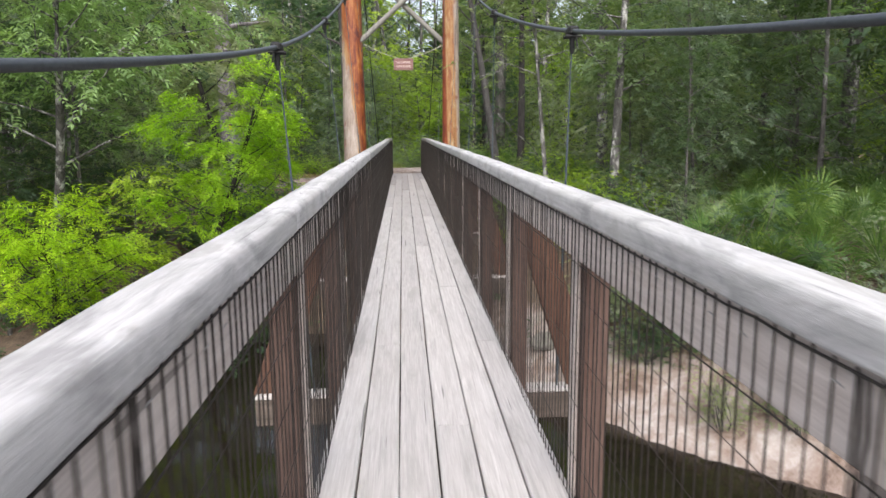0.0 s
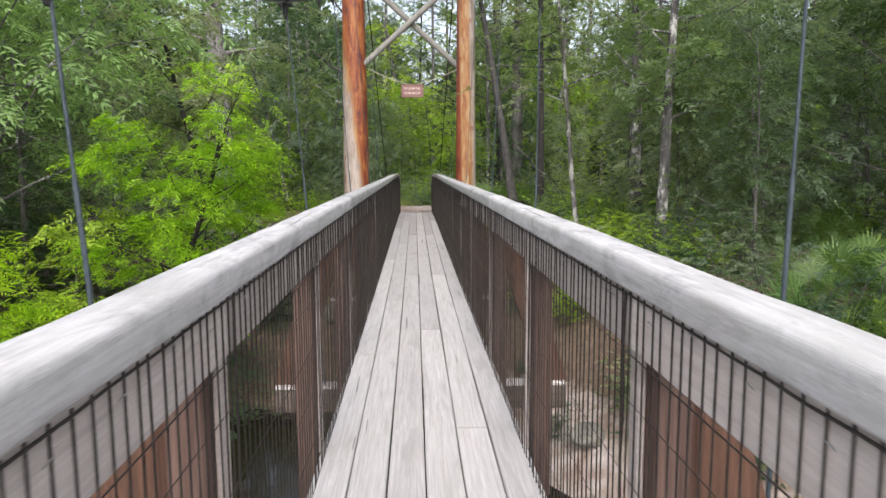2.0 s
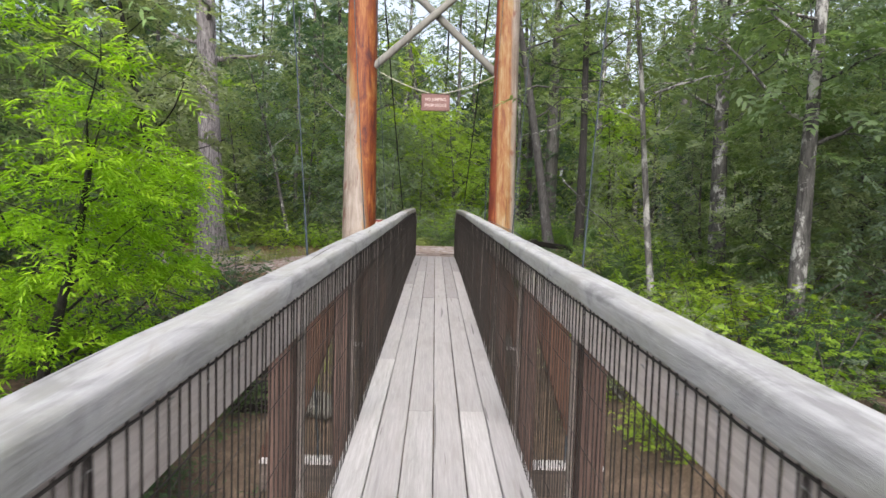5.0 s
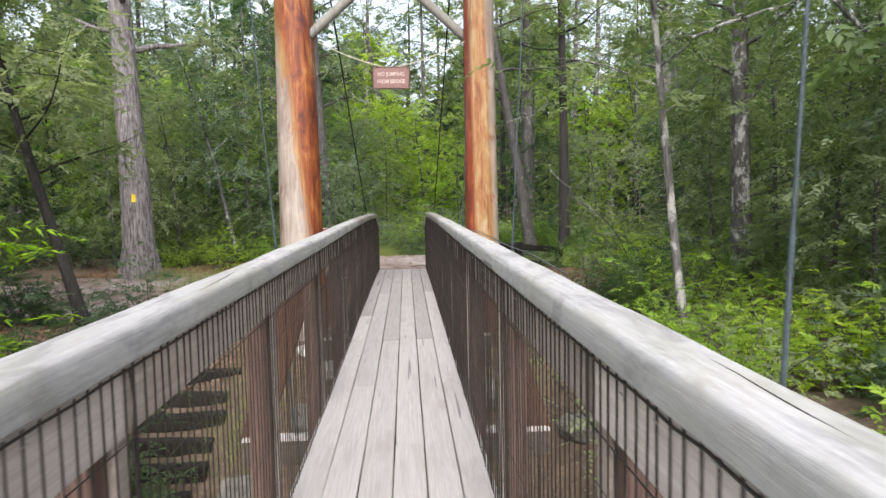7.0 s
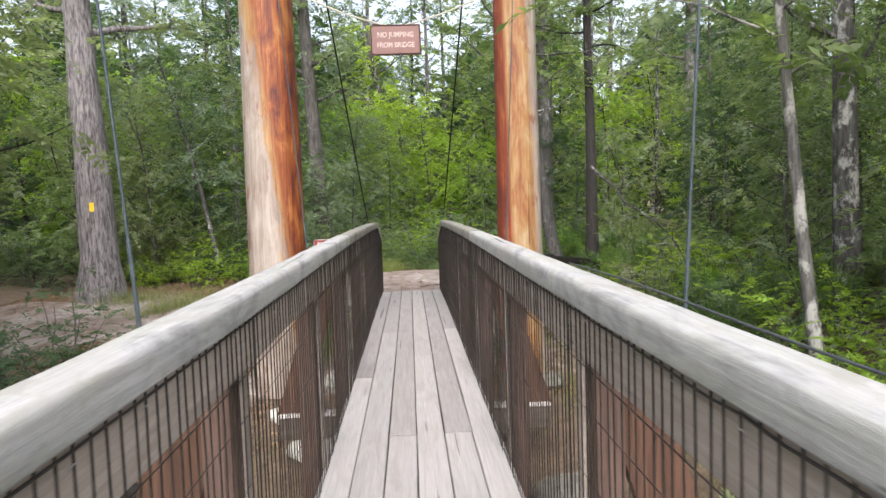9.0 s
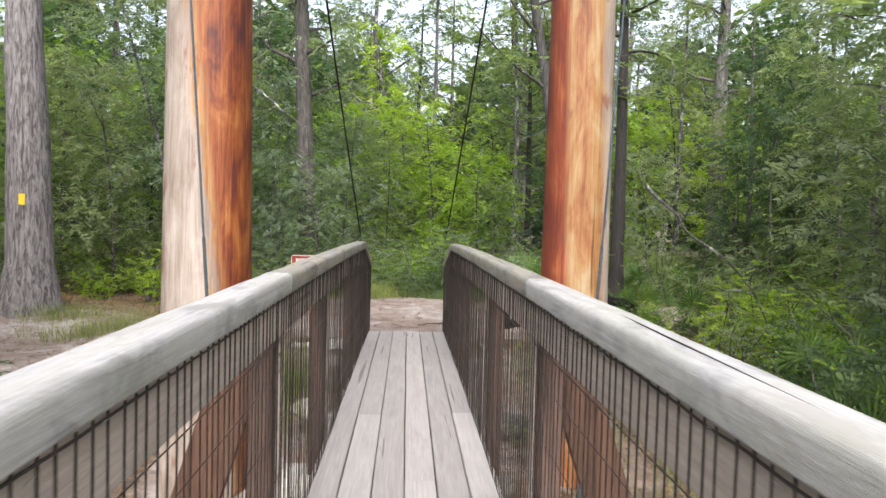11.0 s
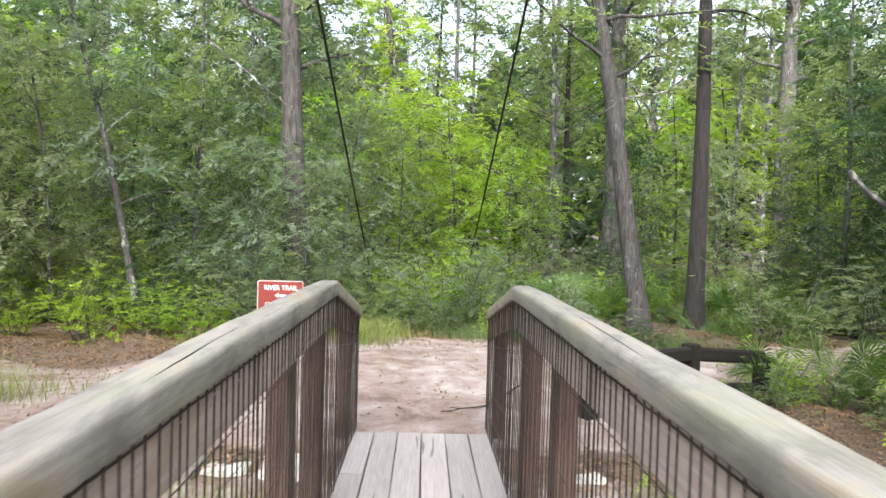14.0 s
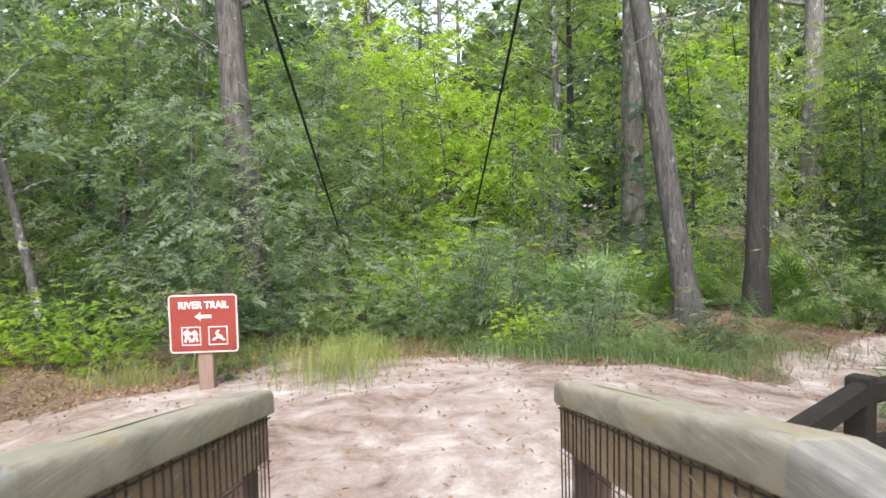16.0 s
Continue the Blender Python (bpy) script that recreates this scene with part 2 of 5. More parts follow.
M_BARK = bark_material("grey_brown_bark", (0.045, 0.041, 0.037), (0.145, 0.136, 0.126), (0.30, 0.31, 0.28), 0.56)
M_BARK_PINE = bark_material("furrowed_pine_bark", (0.06, 0.052, 0.052), (0.27, 0.248, 0.248), (0.36, 0.35, 0.345), 0.62)
M_BARK_PALE = bark_material("pale_lichen_bark", (0.030, 0.028, 0.026), (0.11, 0.105, 0.098), (0.47, 0.465, 0.44), 0.52)
M_BARK_WHITE = bark_material("white_lichen_bark", (0.045, 0.042, 0.039), (0.15, 0.144, 0.135), (0.42, 0.41, 0.385), 0.50)
M_BARK_DARK = bark_material("dark_bark", (0.010, 0.009, 0.008), (0.036, 0.031, 0.028), (0.20, 0.20, 0.19), 0.66)
M_BARK_OAK = bark_material("dark_grey_oak_bark", (0.022, 0.020, 0.019), (0.085, 0.080, 0.076), (0.20, 0.205, 0.20), 0.6)
M_BARK_BROWN = bark_material("brown_grey_bark", (0.030, 0.027, 0.025), (0.112, 0.102, 0.094), (0.19, 0.19, 0.175), 0.64)


def leaf_material(name, a, b_col, c_col, gloss=0.45, through_light=0.55):
    """Leaf: colour by leaf and by clump, some light shining through the blade."""
    m, n, l, b = material(name)
    geo, info = n.new("ShaderNodeNewGeometry"), n.new("ShaderNodeObjectInfo")
    r = ramp(n, [(0.0, a), (0.55, b_col), (1.0, c_col)])
    clump = noise_at(n, l, coords(n, l), 0.9, 3, 0.6)
    f = math_node(n, l, 'ADD', math_node(n, l, 'MULTIPLY', geo.outputs["Random Per Island"], 0.5), math_node(n, l, 'MULTIPLY', math_node(n, l, 'SUBTRACT', clump, 0.25), 0.85))
    l.new(f, r.inputs["Fac"])
    tone = ramp(n, [(0.0, (0.78, 0.86, 0.9)), (0.5, (1, 1, 1)), (1.0, (1.2, 1.12, 0.9))])
    l.new(info.outputs["Random"], tone.inputs["Fac"])
    c = mixed(n, l, 1.0, r.outputs["Color"], tone.outputs["Color"], 'MULTIPLY')
    l.new(c, b.inputs["Base Color"])
    b.inputs["Roughness"].default_value = gloss
    b.inputs["Specular IOR Level"].default_value = 0.35
    t = n.new("ShaderNodeBsdfTranslucent")
    l.new(mixed(n, l, 1.0, c, (1.4, 1.5, 0.8), 'MULTIPLY'), t.inputs["Color"])
    mx = n.new("ShaderNodeMixShader")
    mx.inputs["Fac"].default_value = through_light
    l.new(b.outputs["BSDF"], mx.inputs[1])
    l.new(t.outputs["BSDF"], mx.inputs[2])
    l.new(mx.outputs["Shader"], n["Material Output"].inputs["Surface"])
    return m


M_LEAF = leaf_material("mid_green_leaves", (0.097, 0.132, 0.06), (0.18, 0.235, 0.104), (0.275, 0.33, 0.148))
# Leaf green lowered for the bank plants: canopy shade is in this colour
M_LEAF_DARK = leaf_material("dark_and_shaded_green_leaves", (0.036, 0.066, 0.037), (0.075, 0.122, 0.066), (0.135, 0.19, 0.105))
M_LEAF_GREY = leaf_material("grey_green_leaves", (0.115, 0.148, 0.098), (0.205, 0.252, 0.172), (0.30, 0.35, 0.245))
M_LEAF_LIME = leaf_material("lime_green_leaves", (0.115, 0.225, 0.013), (0.30, 0.49, 0.021), (0.53, 0.70, 0.042), 0.5, 0.5)
M_LEAF_PALE = leaf_material("pale_yellowish_green_leaves", (0.125, 0.20, 0.075), (0.23, 0.345, 0.135), (0.36, 0.47, 0.235), 0.4, 0.45)
M_LEAF_YELLOW = leaf_material("yellow_green_leaves", (0.13, 0.21, 0.03), (0.27, 0.39, 0.05), (0.42, 0.53, 0.085))
M_PALM = leaf_material("palmetto_green", (0.05, 0.105, 0.03), (0.115, 0.195, 0.05), (0.24, 0.32, 0.095), 0.35, 0.35)
M_GRASS = leaf_material("yellow_green_grass", (0.085, 0.125, 0.036), (0.19, 0.23, 0.07), (0.35, 0.345, 0.15), 0.6, 0.3)
M_LITTER = leaf_material("brown_leaf_litter", (0.10, 0.055, 0.03), (0.26, 0.155, 0.085), (0.44, 0.31, 0.20), 0.7, 0.1)


def ground_material():
    """Forest soil and leaf litter, worn to pale pinkish sand where people walk."""
    m, n, l, b = material("forest_soil_and_sand")
    big, mid = noise_at(n, l, coords(n, l), 0.7, 6, 0.65), noise_at(n, l, coords(n, l), 6.0, 8, 0.7)
    tiny = noise_at(n, l, coords(n, l), 45.0, 6, 0.7)
    soil = ramp(n, [(0.3, (0.045, 0.032, 0.024)), (0.5, (0.12, 0.085, 0.06)), (0.7, (0.24, 0.17, 0.115))])
    l.new(math_node(n, l, 'ADD', math_node(n, l, 'MULTIPLY', mid, 0.6), math_node(n, l, 'MULTIPLY', tiny, 0.4)), soil.inputs["Fac"])
    sand = ramp(n, [(0.40, (0.12, 0.08, 0.06)), (0.465, (0.24, 0.178, 0.148)), (0.52, (0.305, 0.25, 0.222)), (0.60, (0.455, 0.405, 0.382))])
    blotch = noise_at(n, l, coords(n, l), 2.4, 6, 0.7, 0.5)
    l.new(math_node(n, l, 'ADD', math_node(n, l, 'MULTIPLY', math_node(n, l, 'ADD', big, math_node(n, l, 'MULTIPLY', blotch, 1.6)), 0.30), math_node(n, l, 'MULTIPLY', math_node(n, l, 'ADD', mid, tiny), 0.11)), sand.inputs["Fac"])
    a = n.new("ShaderNodeAttribute")
    a.attribute_name = "worn"
    k = ramp(n, [(0.42, (0, 0, 0)), (0.62, (1, 1, 1))])
    l.new(math_node(n, l, 'ADD', a.outputs["Fac"], math_node(n, l, 'MULTIPLY', math_node(n, l, 'SUBTRACT', mid, 0.5), 0.7)), k.inputs["Fac"])
    l.new(mixed(n, l, k.outputs["Color"], soil.outputs["Color"], sand.outputs["Color"]), b.inputs["Base Color"])
    b.inputs["Roughness"].default_value = 0.95
    bumped(n, l, b, math_node(n, l, 'ADD', mid, math_node(n, l, 'MULTIPLY', tiny, 1.6)), 0.6, 0.016)
    return m


M_GROUND = ground_material()
M_WATER, _n, _l, _b = material("dark_river_water")
_b.inputs["Base Color"].default_value = (0.012, 0.009, 0.006, 1)
_b.inputs["Roughness"].default_value = 0.06
bumped(_n, _l, _b, noise_at(_n, _l, coords(_n, _l), 1.5, 4, 0.5), 0.12, 0.05)


# ---- mesh helpers ----
def mesh_np(name, verts, faces, mat, smooth=False):
    """A mesh from numpy arrays of vertices and of equal-sided faces."""
    me = bpy.data.meshes.new(name)
    verts, faces = np.asarray(verts, np.float32), np.asarray(faces, np.int32)
    k = faces.shape[1]
    me.vertices.add(len(verts))
    me.vertices.foreach_set("co", verts.ravel())
    me.loops.add(faces.size)
    me.loops.foreach_set("vertex_index", faces.ravel())
    me.polygons.add(len(faces))
    me.polygons.foreach_set("loop_start", np.arange(0, faces.size, k, dtype=np.int32))
    if smooth:
        me.polygons.foreach_set("use_smooth", np.ones(len(faces), bool))
    me.materials.append(mat)
    me.update(calc_edges=True)
    return me


def part(name, bm, mat, parent=None, label=""):
    """Links a bmesh or a mesh as one object under its thing."""
    if isinstance(bm, bmesh.types.BMesh):
        me = bpy.data.meshes.new(name)
        bm.to_mesh(me)
        bm.free()
        me.materials.append(mat)
    else:
        me = bm
    ob = new(name, me)
    if parent:
        ob.parent = parent
    if label:
        tagged(ob, label)
    return ob


def thing(name, label, category, at=(0, 0, 0), group="", kind="", rz=0.0):
    ob = new(name)
    ob.empty_display_size = 0.2
    ob.matrix_world = pose(*at, 0, 0, rz)
    return tagged(ob, label, category, group, kind)


def box(size, at=(0, 0, 0), bevel=0.006, rot=(0, 0, 0), segs=1, rough=0.0, seed=0):
    """A board: a bevelled box, slightly uneven where rough is given."""
    bm = bmesh.new()
    bmesh.ops.create_cube(bm, size=1)
    for v in bm.verts:
        v.co = Vector(v.co[i] * size[i] for i in range(3))
    if bevel:
        bmesh.ops.bevel(bm, geom=bm.edges[:], offset=bevel, segments=segs, affect='EDGES', profile=0.6)
    if rough:
        for v in bm.verts:
            v.co += noise.noise_vector(v.co * 5 + Vector((seed, 0, 0))) * rough
    bm.transform(pose(*at, *rot))
    return bm


def beam(a, b, w, h, bevel=0.006, twist=0.0):
    """A board of w by h from a to b."""
    a, b = Vector(a), Vector(b)
    d = b - a
    bm = box((w, h, d.length), (0, 0, 0), bevel)
    bm.transform(Matrix.Translation((a + b) / 2) @ d.to_track_quat('Z', 'X').to_matrix().to_4x4() @ pose(0, 0, 0, 0, 0, twist))
    return bm


def tube_np(points, radii, sides=8, wobble=0.0, seed=0):
    """Vertices and quads of a round tapered tube along points."""
    pts = np.asarray(points, float)
    radii = np.broadcast_to(np.asarray(radii, float), (len(pts),))
    tang = np.gradient(pts, axis=0)
    tang /= np.linalg.norm(tang, axis=1)[:, None] + 1e-9
    ref = np.where(np.abs(tang[:, 2:3]) > 0.9, np.array([[1.0, 0, 0]]), np.array([[0, 0, 1.0]]))
    u = np.cross(tang, ref)
    u /= np.linalg.norm(u, axis=1)[:, None] + 1e-9
    w = np.cross(tang, u)
    ang = np.linspace(0, 2 * np.pi, sides, endpoint=False)
    r = radii[:, None] * np.ones((1, sides))
    if wobble:
        g = np.random.default_rng(seed)
        r = r * (1 + wobble * (g.random(r.shape) - 0.5))
    v = pts[:, None] + r[..., None] * (np.cos(ang)[None, :, None] * u[:, None] + np.sin(ang)[None, :, None] * w[:, None])
    n = len(pts)
    i, j = np.meshgrid(np.arange(n - 1), np.arange(sides), indexing="ij")
    k = (j + 1) % sides
    f = np.stack([i * sides + j, i * sides + k, (i + 1) * sides + k, (i + 1) * sides + j], -1).reshape(-1, 4)
    return v.reshape(-1, 3), f


def joined(chunks):
    vs, fs, base = [], [], 0
    for v, f in chunks:
        vs.append(v)
        fs.append(f + base)
        base += len(v)
    return np.concatenate(vs), np.concatenate(fs)


def leaves_np(centres, length, width, g, flat=0.6, droop=0.25):
    """Leaf blades as small folded diamonds at the centres; flat: how level they lie."""
    n = len(centres)
    yaw = g.random(n) * 2 * np.pi
    d = np.stack([np.cos(yaw), np.sin(yaw), g.normal(-droop, 0.45, n)], -1)
    d /= np.linalg.norm(d, axis=1)[:, None]
    up = g.normal(0, 1, (n, 3)) * (1 - flat) + np.array([0, 0, 1.0]) * flat
    s = np.cross(d, up)
    s /= np.linalg.norm(s, axis=1)[:, None] + 1e-9
    nn = np.cross(s, d)
    ln = (length * (0.6 + 0.8 * g.random(n)))[:, None]
    wd = (width * (0.7 + 0.6 * g.random(n)))[:, None]
    a = centres - d * ln * 0.5
    tip = centres + d * ln * 0.5 - nn * ln * 0.12
    l_ = centres - d * ln * 0.05 + s * wd * 0.5 + nn * wd * 0.12
    r_ = centres - d * ln * 0.05 - s * wd * 0.5 + nn * wd * 0.12
    v = np.stack([a, l_, tip, r_], 1).reshape(-1, 3)
    return v, np.arange(4 * n).reshape(n, 4)


def sprays_np(centres, outward, n_leaves, length, leaf_len, leaf_wd, g, droop=0.2, per=12):
    """Leafy twigs: each a shallow fan of blades set in two rows along a short stalk."""
    n = max(1, n_leaves // per)
    pick = g.integers(0, len(centres), n)
    yaw = np.arctan2(outward[pick, 1], outward[pick, 0]) + g.normal(0, 0.9, n)
    d = np.stack([np.cos(yaw), np.sin(yaw), g.normal(-droop, 0.3, n)], -1)
    d /= np.linalg.norm(d, axis=1)[:, None]
    up = np.array([0, 0, 1.0]) + g.normal(0, 0.35, (n, 3))
    side = np.cross(d, up)
    side /= np.linalg.norm(side, axis=1)[:, None]
    nrm = np.cross(side, d)
    ln = length * (0.6 + 0.8 * g.random(n))
    vs = []
    for j in range(per):
        t = (j // 2 + 0.5) / (per / 2)
        sg = 1.0 if j % 2 else -1.0
        base = centres[pick] + d * (ln * (t - 0.4))[:, None] - np.array([0, 0, 1.0]) * (ln * t * t * 0.18)[:, None]
        ang = 0.95 - 0.5 * t
        ld = d * math.cos(ang) + side * (sg * math.sin(ang)) + g.normal(0, 0.14, (n, 3))
        ld /= np.linalg.norm(ld, axis=1)[:, None]
        ls = np.cross(ld, nrm + g.normal(0, 0.25, (n, 3)))
        ls /= np.linalg.norm(ls, axis=1)[:, None]
        ll = (leaf_len * (0.7 + 0.6 * g.random(n)) * (1.1 - 0.35 * t))[:, None]
        lw = (leaf_wd * (0.8 + 0.4 * g.random(n)))[:, None]
        mid = base + ld * ll * 0.45
        vs.append(np.stack([base, mid + ls * lw * 0.5 + nrm * lw * 0.1, base + ld * ll - nrm * ll * 0.1, mid - ls * lw * 0.5 + nrm * lw * 0.1], 1))
    v = np.concatenate(vs, 0).reshape(-1, 3)
    return v, np.arange(len(v)).reshape(-1, 4)


# ---- the lie of the land ----
def deck_z(y):
    """Height of the deck's top along the bridge."""
    return np.interp(y, [-30, -1, 2, 5, 8, 11, 14, 17, 19.5, 21.5, 22.4, 23.1], [-0.05, 0.003, 0.016, 0.036, 0.051, 0.058, 0.068, 0.085, 0.085, 0.071, 0.055, 0.03])


def smooth(a, b, v):
    t = np.clip((v - a) / (b - a), 0, 1)
    return t * t * (3 - 2 * t)


def toe(x):
    """Where the far bank rises from the water."""
    return np.interp(x, [-60, -25, -14, -7, -3, 0, 3, 5, 8, 20, 60], [30, 17, 12, 10.2, 12.6, 12.0, 7.1, 5.5, 4.9, 3.2, 0.0])


def bank_run(x):
    return np.interp(x, [-20, -6, -2, 1.5, 4, 8], [7, 6.5, 7.5, 8.5, 6.8, 6.2])


def ground_z(x, y):
    x, y = np.asarray(x, float), np.asarray(y, float)
    s = (y - toe(x)) / bank_run(x)
    far = -3.1 + 2.65 * smooth(-0.12, 1.0, s)
    near = -3.1 + 2.4 * smooth(-17.0, -25.0, y)
    z = np.maximum(far, near)
    # the landing at the end of the bridge stands a little higher
    z = z + 0.43 * smooth(20.6, 22.9, y) * smooth(5.0, 1.0, np.abs(x)) * smooth(31, 24.5, y)
    z = z + 0.12 * smooth(22, 26, y) * smooth(34, 27, y) * smooth(9, 3, np.abs(x))
    lump = 0.10 * np.sin(x * 0.9 + 1.3) * np.cos(y * 0.7) + 0.05 * np.sin(x * 2.3 + y * 1.7)
    calm = 1 - 0.9 * smooth(4.5, 1.5, np.abs(x)) * smooth(21, 22.5, y) * smooth(29, 27, y)
    return z + lump * calm * smooth(0.1, 0.5, s)


def worn(x, y):
    """How far feet have worn the ground to sand (0 to 1)."""
    x, y = np.asarray(x, float), np.asarray(y, float)
    landing = smooth(2.6, 1.3, np.abs(x - 0.2)) * smooth(22.5, 23.1, y) * smooth(29.0, 27.6, y)
    line = np.interp(x, [-30, -14, -7, -3, 0, 2, 4, 6, 9, 14, 30], [36, 27.5, 25.0, 25.3, 25.8, 26.3, 27.4, 28.6, 30.0, 33.0, 40])
    wide = np.interp(x, [-14, -4, 0, 3, 6], [1.3, 1.5, 1.5, 1.1, 0.95])
    trail = smooth(wide + 0.6, wide - 0.3, np.abs(y - line))
    sandbar = smooth(0.0, 0.12, (y - toe(x)) / bank_run(x)) * smooth(0.62, 0.35, (y - toe(x)) / bank_run(x)) * smooth(0.3, 2.0, x) * smooth(9, 5, x)
    bay = smooth(1.1, 0.6, np.abs(np.abs(x) - 1.2)) * smooth(18.3, 19.5, y) * smooth(22.8, 22.2, y) * 0.62
    trail = trail * np.interp(x, [-5, -2.5], [0.84, 0.95])
    return np.maximum(np.maximum(np.maximum(landing, trail), sandbar * 0.56), bay)


def bare(x, y):
    """The worn ground as it shows: low plants close over it on the far side of the landing."""
    x, y = np.asarray(x, float), np.asarray(y, float)
    verge = 0.85 * smooth(-1.7, -2.5, x) * smooth(-9.5, -7.5, x) * smooth(21.2, 22.1, y) * smooth(25.4, 24.4, y)
    s = (y - toe(x)) / bank_run(x)
    shoal = 0.8 * smooth(0.0, 0.12, s) * smooth(0.55, 0.38, s) * smooth(0.3, 2.0, x) * smooth(9, 6, x)
    return np.maximum(np.maximum(worn(x, y), verge), shoal) * (1 - smooth(0.5, 1.3, x) * smooth(4.2, 3.4, x) * smooth(27.1, 27.7, y))


def graded(lo, hi, fine_lo, fine_hi, fine, coarse):
    a = np.arange(fine_lo, fine_hi + 1e-6, fine)
    b = fine_lo - np.cumsum(coarse * 1.35 ** np.arange(60))
    c = fine_hi + np.cumsum(coarse * 1.35 ** np.arange(60))
    return np.concatenate([[lo], b[b > lo][::-1], a, c[c < hi], [hi]])


def build_ground():
    gx, gy = graded(-900, 900, -12, 12, 0.22, 0.5), graded(-900, 900, 5, 36, 0.22, 0.5)
    xx, yy = np.meshgrid(gx, gy, indexing="ij")
    zz = ground_z(xx, yy)
    fuzz = np.random.default_rng(3).normal(0, 0.012, zz.shape)
    v = np.stack([xx, yy, zz + fuzz], -1).reshape(-1, 3)
    ny = len(gy)
    i, j = np.meshgrid(np.arange(len(gx) - 1), np.arange(ny - 1), indexing="ij")
    f = np.stack([i * ny + j, (i + 1) * ny + j, (i + 1) * ny + j + 1, i * ny + j + 1], -1).reshape(-1, 4)
    me = mesh_np("ground", v, f, M_GROUND, True)
    at = me.attributes.new("worn", 'FLOAT', 'POINT')
    at.data.foreach_set("value", bare(v[:, 0], v[:, 1]).astype(np.float32))
    tagged(part("ground", me, M_GROUND), "sandy forest ground with leaf litter and worn trails", "ground", kind="structure")
    bm = bmesh.new()
    bmesh.ops.create_grid(bm, x_segments=1, y_segments=1, size=1)
    bm.transform(Matrix.Translation((0, 5, -2.62)) @ Matrix.Diagonal((300, 60, 1, 1)))
    tagged(part("water", bm, M_WATER), "dark tannin-stained river water under the bridge", "river", kind="structure")


build_ground()

# ---- the bridge ----
Y0, Y1 = -6.0, 23.0          # the stretch of the deck that is built
SUSP = [-5.3 + 3.2 * k for k in range(8)]  # suspenders and floor beams
RAIL_H = 1.115
KINK, TIP = 21.8, 23.18     # the handrail bends down here and ends


def bent_board(name, x0, x1, y0, y1, z0, z1, mat, parent, bevel=0.005, follow=deck_z, segs=5, label="", jitter=0.0):
    """A board that lies along the bridge and follows its curve."""
    n = segs + 1
    ys = np.linspace(y0, y1, n)
    sec = [(x0 + bevel, z0), (x1 - bevel, z0), (x1, z0 + bevel), (x1, z1 - bevel), (x1 - bevel, z1), (x0 + bevel, z1), (x0, z1 - bevel), (x0, z0 + bevel)]
    zs = follow(ys)
    g = np.random.default_rng(int(abs(x0 * 977 + y0 * 131 + z0 * 53)) + 5)
    dx = g.normal(0, jitter, n)
    dz = g.normal(0, jitter, n)
    v = np.array([[x + dx[i], ys[i], z + zs[i] + dz[i]] for i in range(n) for x, z in sec])
    f = [[i * 8 + j, i * 8 + (j + 1) % 8, (i + 1) * 8 + (j + 1) % 8, (i + 1) * 8 + j] for i in range(segs) for j in range(8)]
    me = bpy.data.meshes.new(name)
    me.from_pydata(v.tolist(), [], [tuple(reversed(q)) for q in f] + [tuple(range(8)), tuple(reversed(range(segs * 8, segs * 8 + 8)))])
    me.materials.append(mat)
    bm = bmesh.new()
    bm.from_mesh(me)
    bmesh.ops.recalc_face_normals(bm, faces=bm.faces)
    bm.to_mesh(me)
    bm.free()
    return part(name, me, mat, parent, label)


def build_deck():
    deck = thing("bridge_deck", "narrow footbridge deck of weathered grey lengthwise planks", "bridge deck", kind="structure")
    g = random.Random(4)
    first = [2.6, 4.5, 6.1, 3.3, 6.1, 4.55]
    for row in range(6):
        x0 = -0.486 + row * 0.162
        y = Y0
        k = 0
        while y < Y1 - 0.05:
            ln = first[row] - Y0 if k == 0 else 4.88
            e = min(Y1, y + ln)
            if Y1 - e < 0.5:
                e = Y1
            up = g.uniform(-0.002, 0.002)
            # planks step darker along the bridge, against the rising exposure
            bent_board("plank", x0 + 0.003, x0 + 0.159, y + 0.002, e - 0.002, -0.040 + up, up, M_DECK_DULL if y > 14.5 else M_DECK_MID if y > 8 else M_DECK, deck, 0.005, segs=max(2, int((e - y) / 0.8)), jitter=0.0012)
            y, k = e, k + 1
    for x in (-0.44, 0.40):
        bent_board("joist", x, x + 0.04, Y0, Y1 - 0.15, -0.235, -0.044, M_BEAM, deck, 0.004, segs=24)
    return deck


def rail_profile(y):
    y = np.asarray(y, float)
    return deck_z(np.minimum(y, KINK)) + RAIL_H - 0.29 * np.clip((y - KINK) / (TIP - KINK), 0, 1)


CAP_IN, CAP_OUT, CAP_T = 0.447, 0.556, 0.074


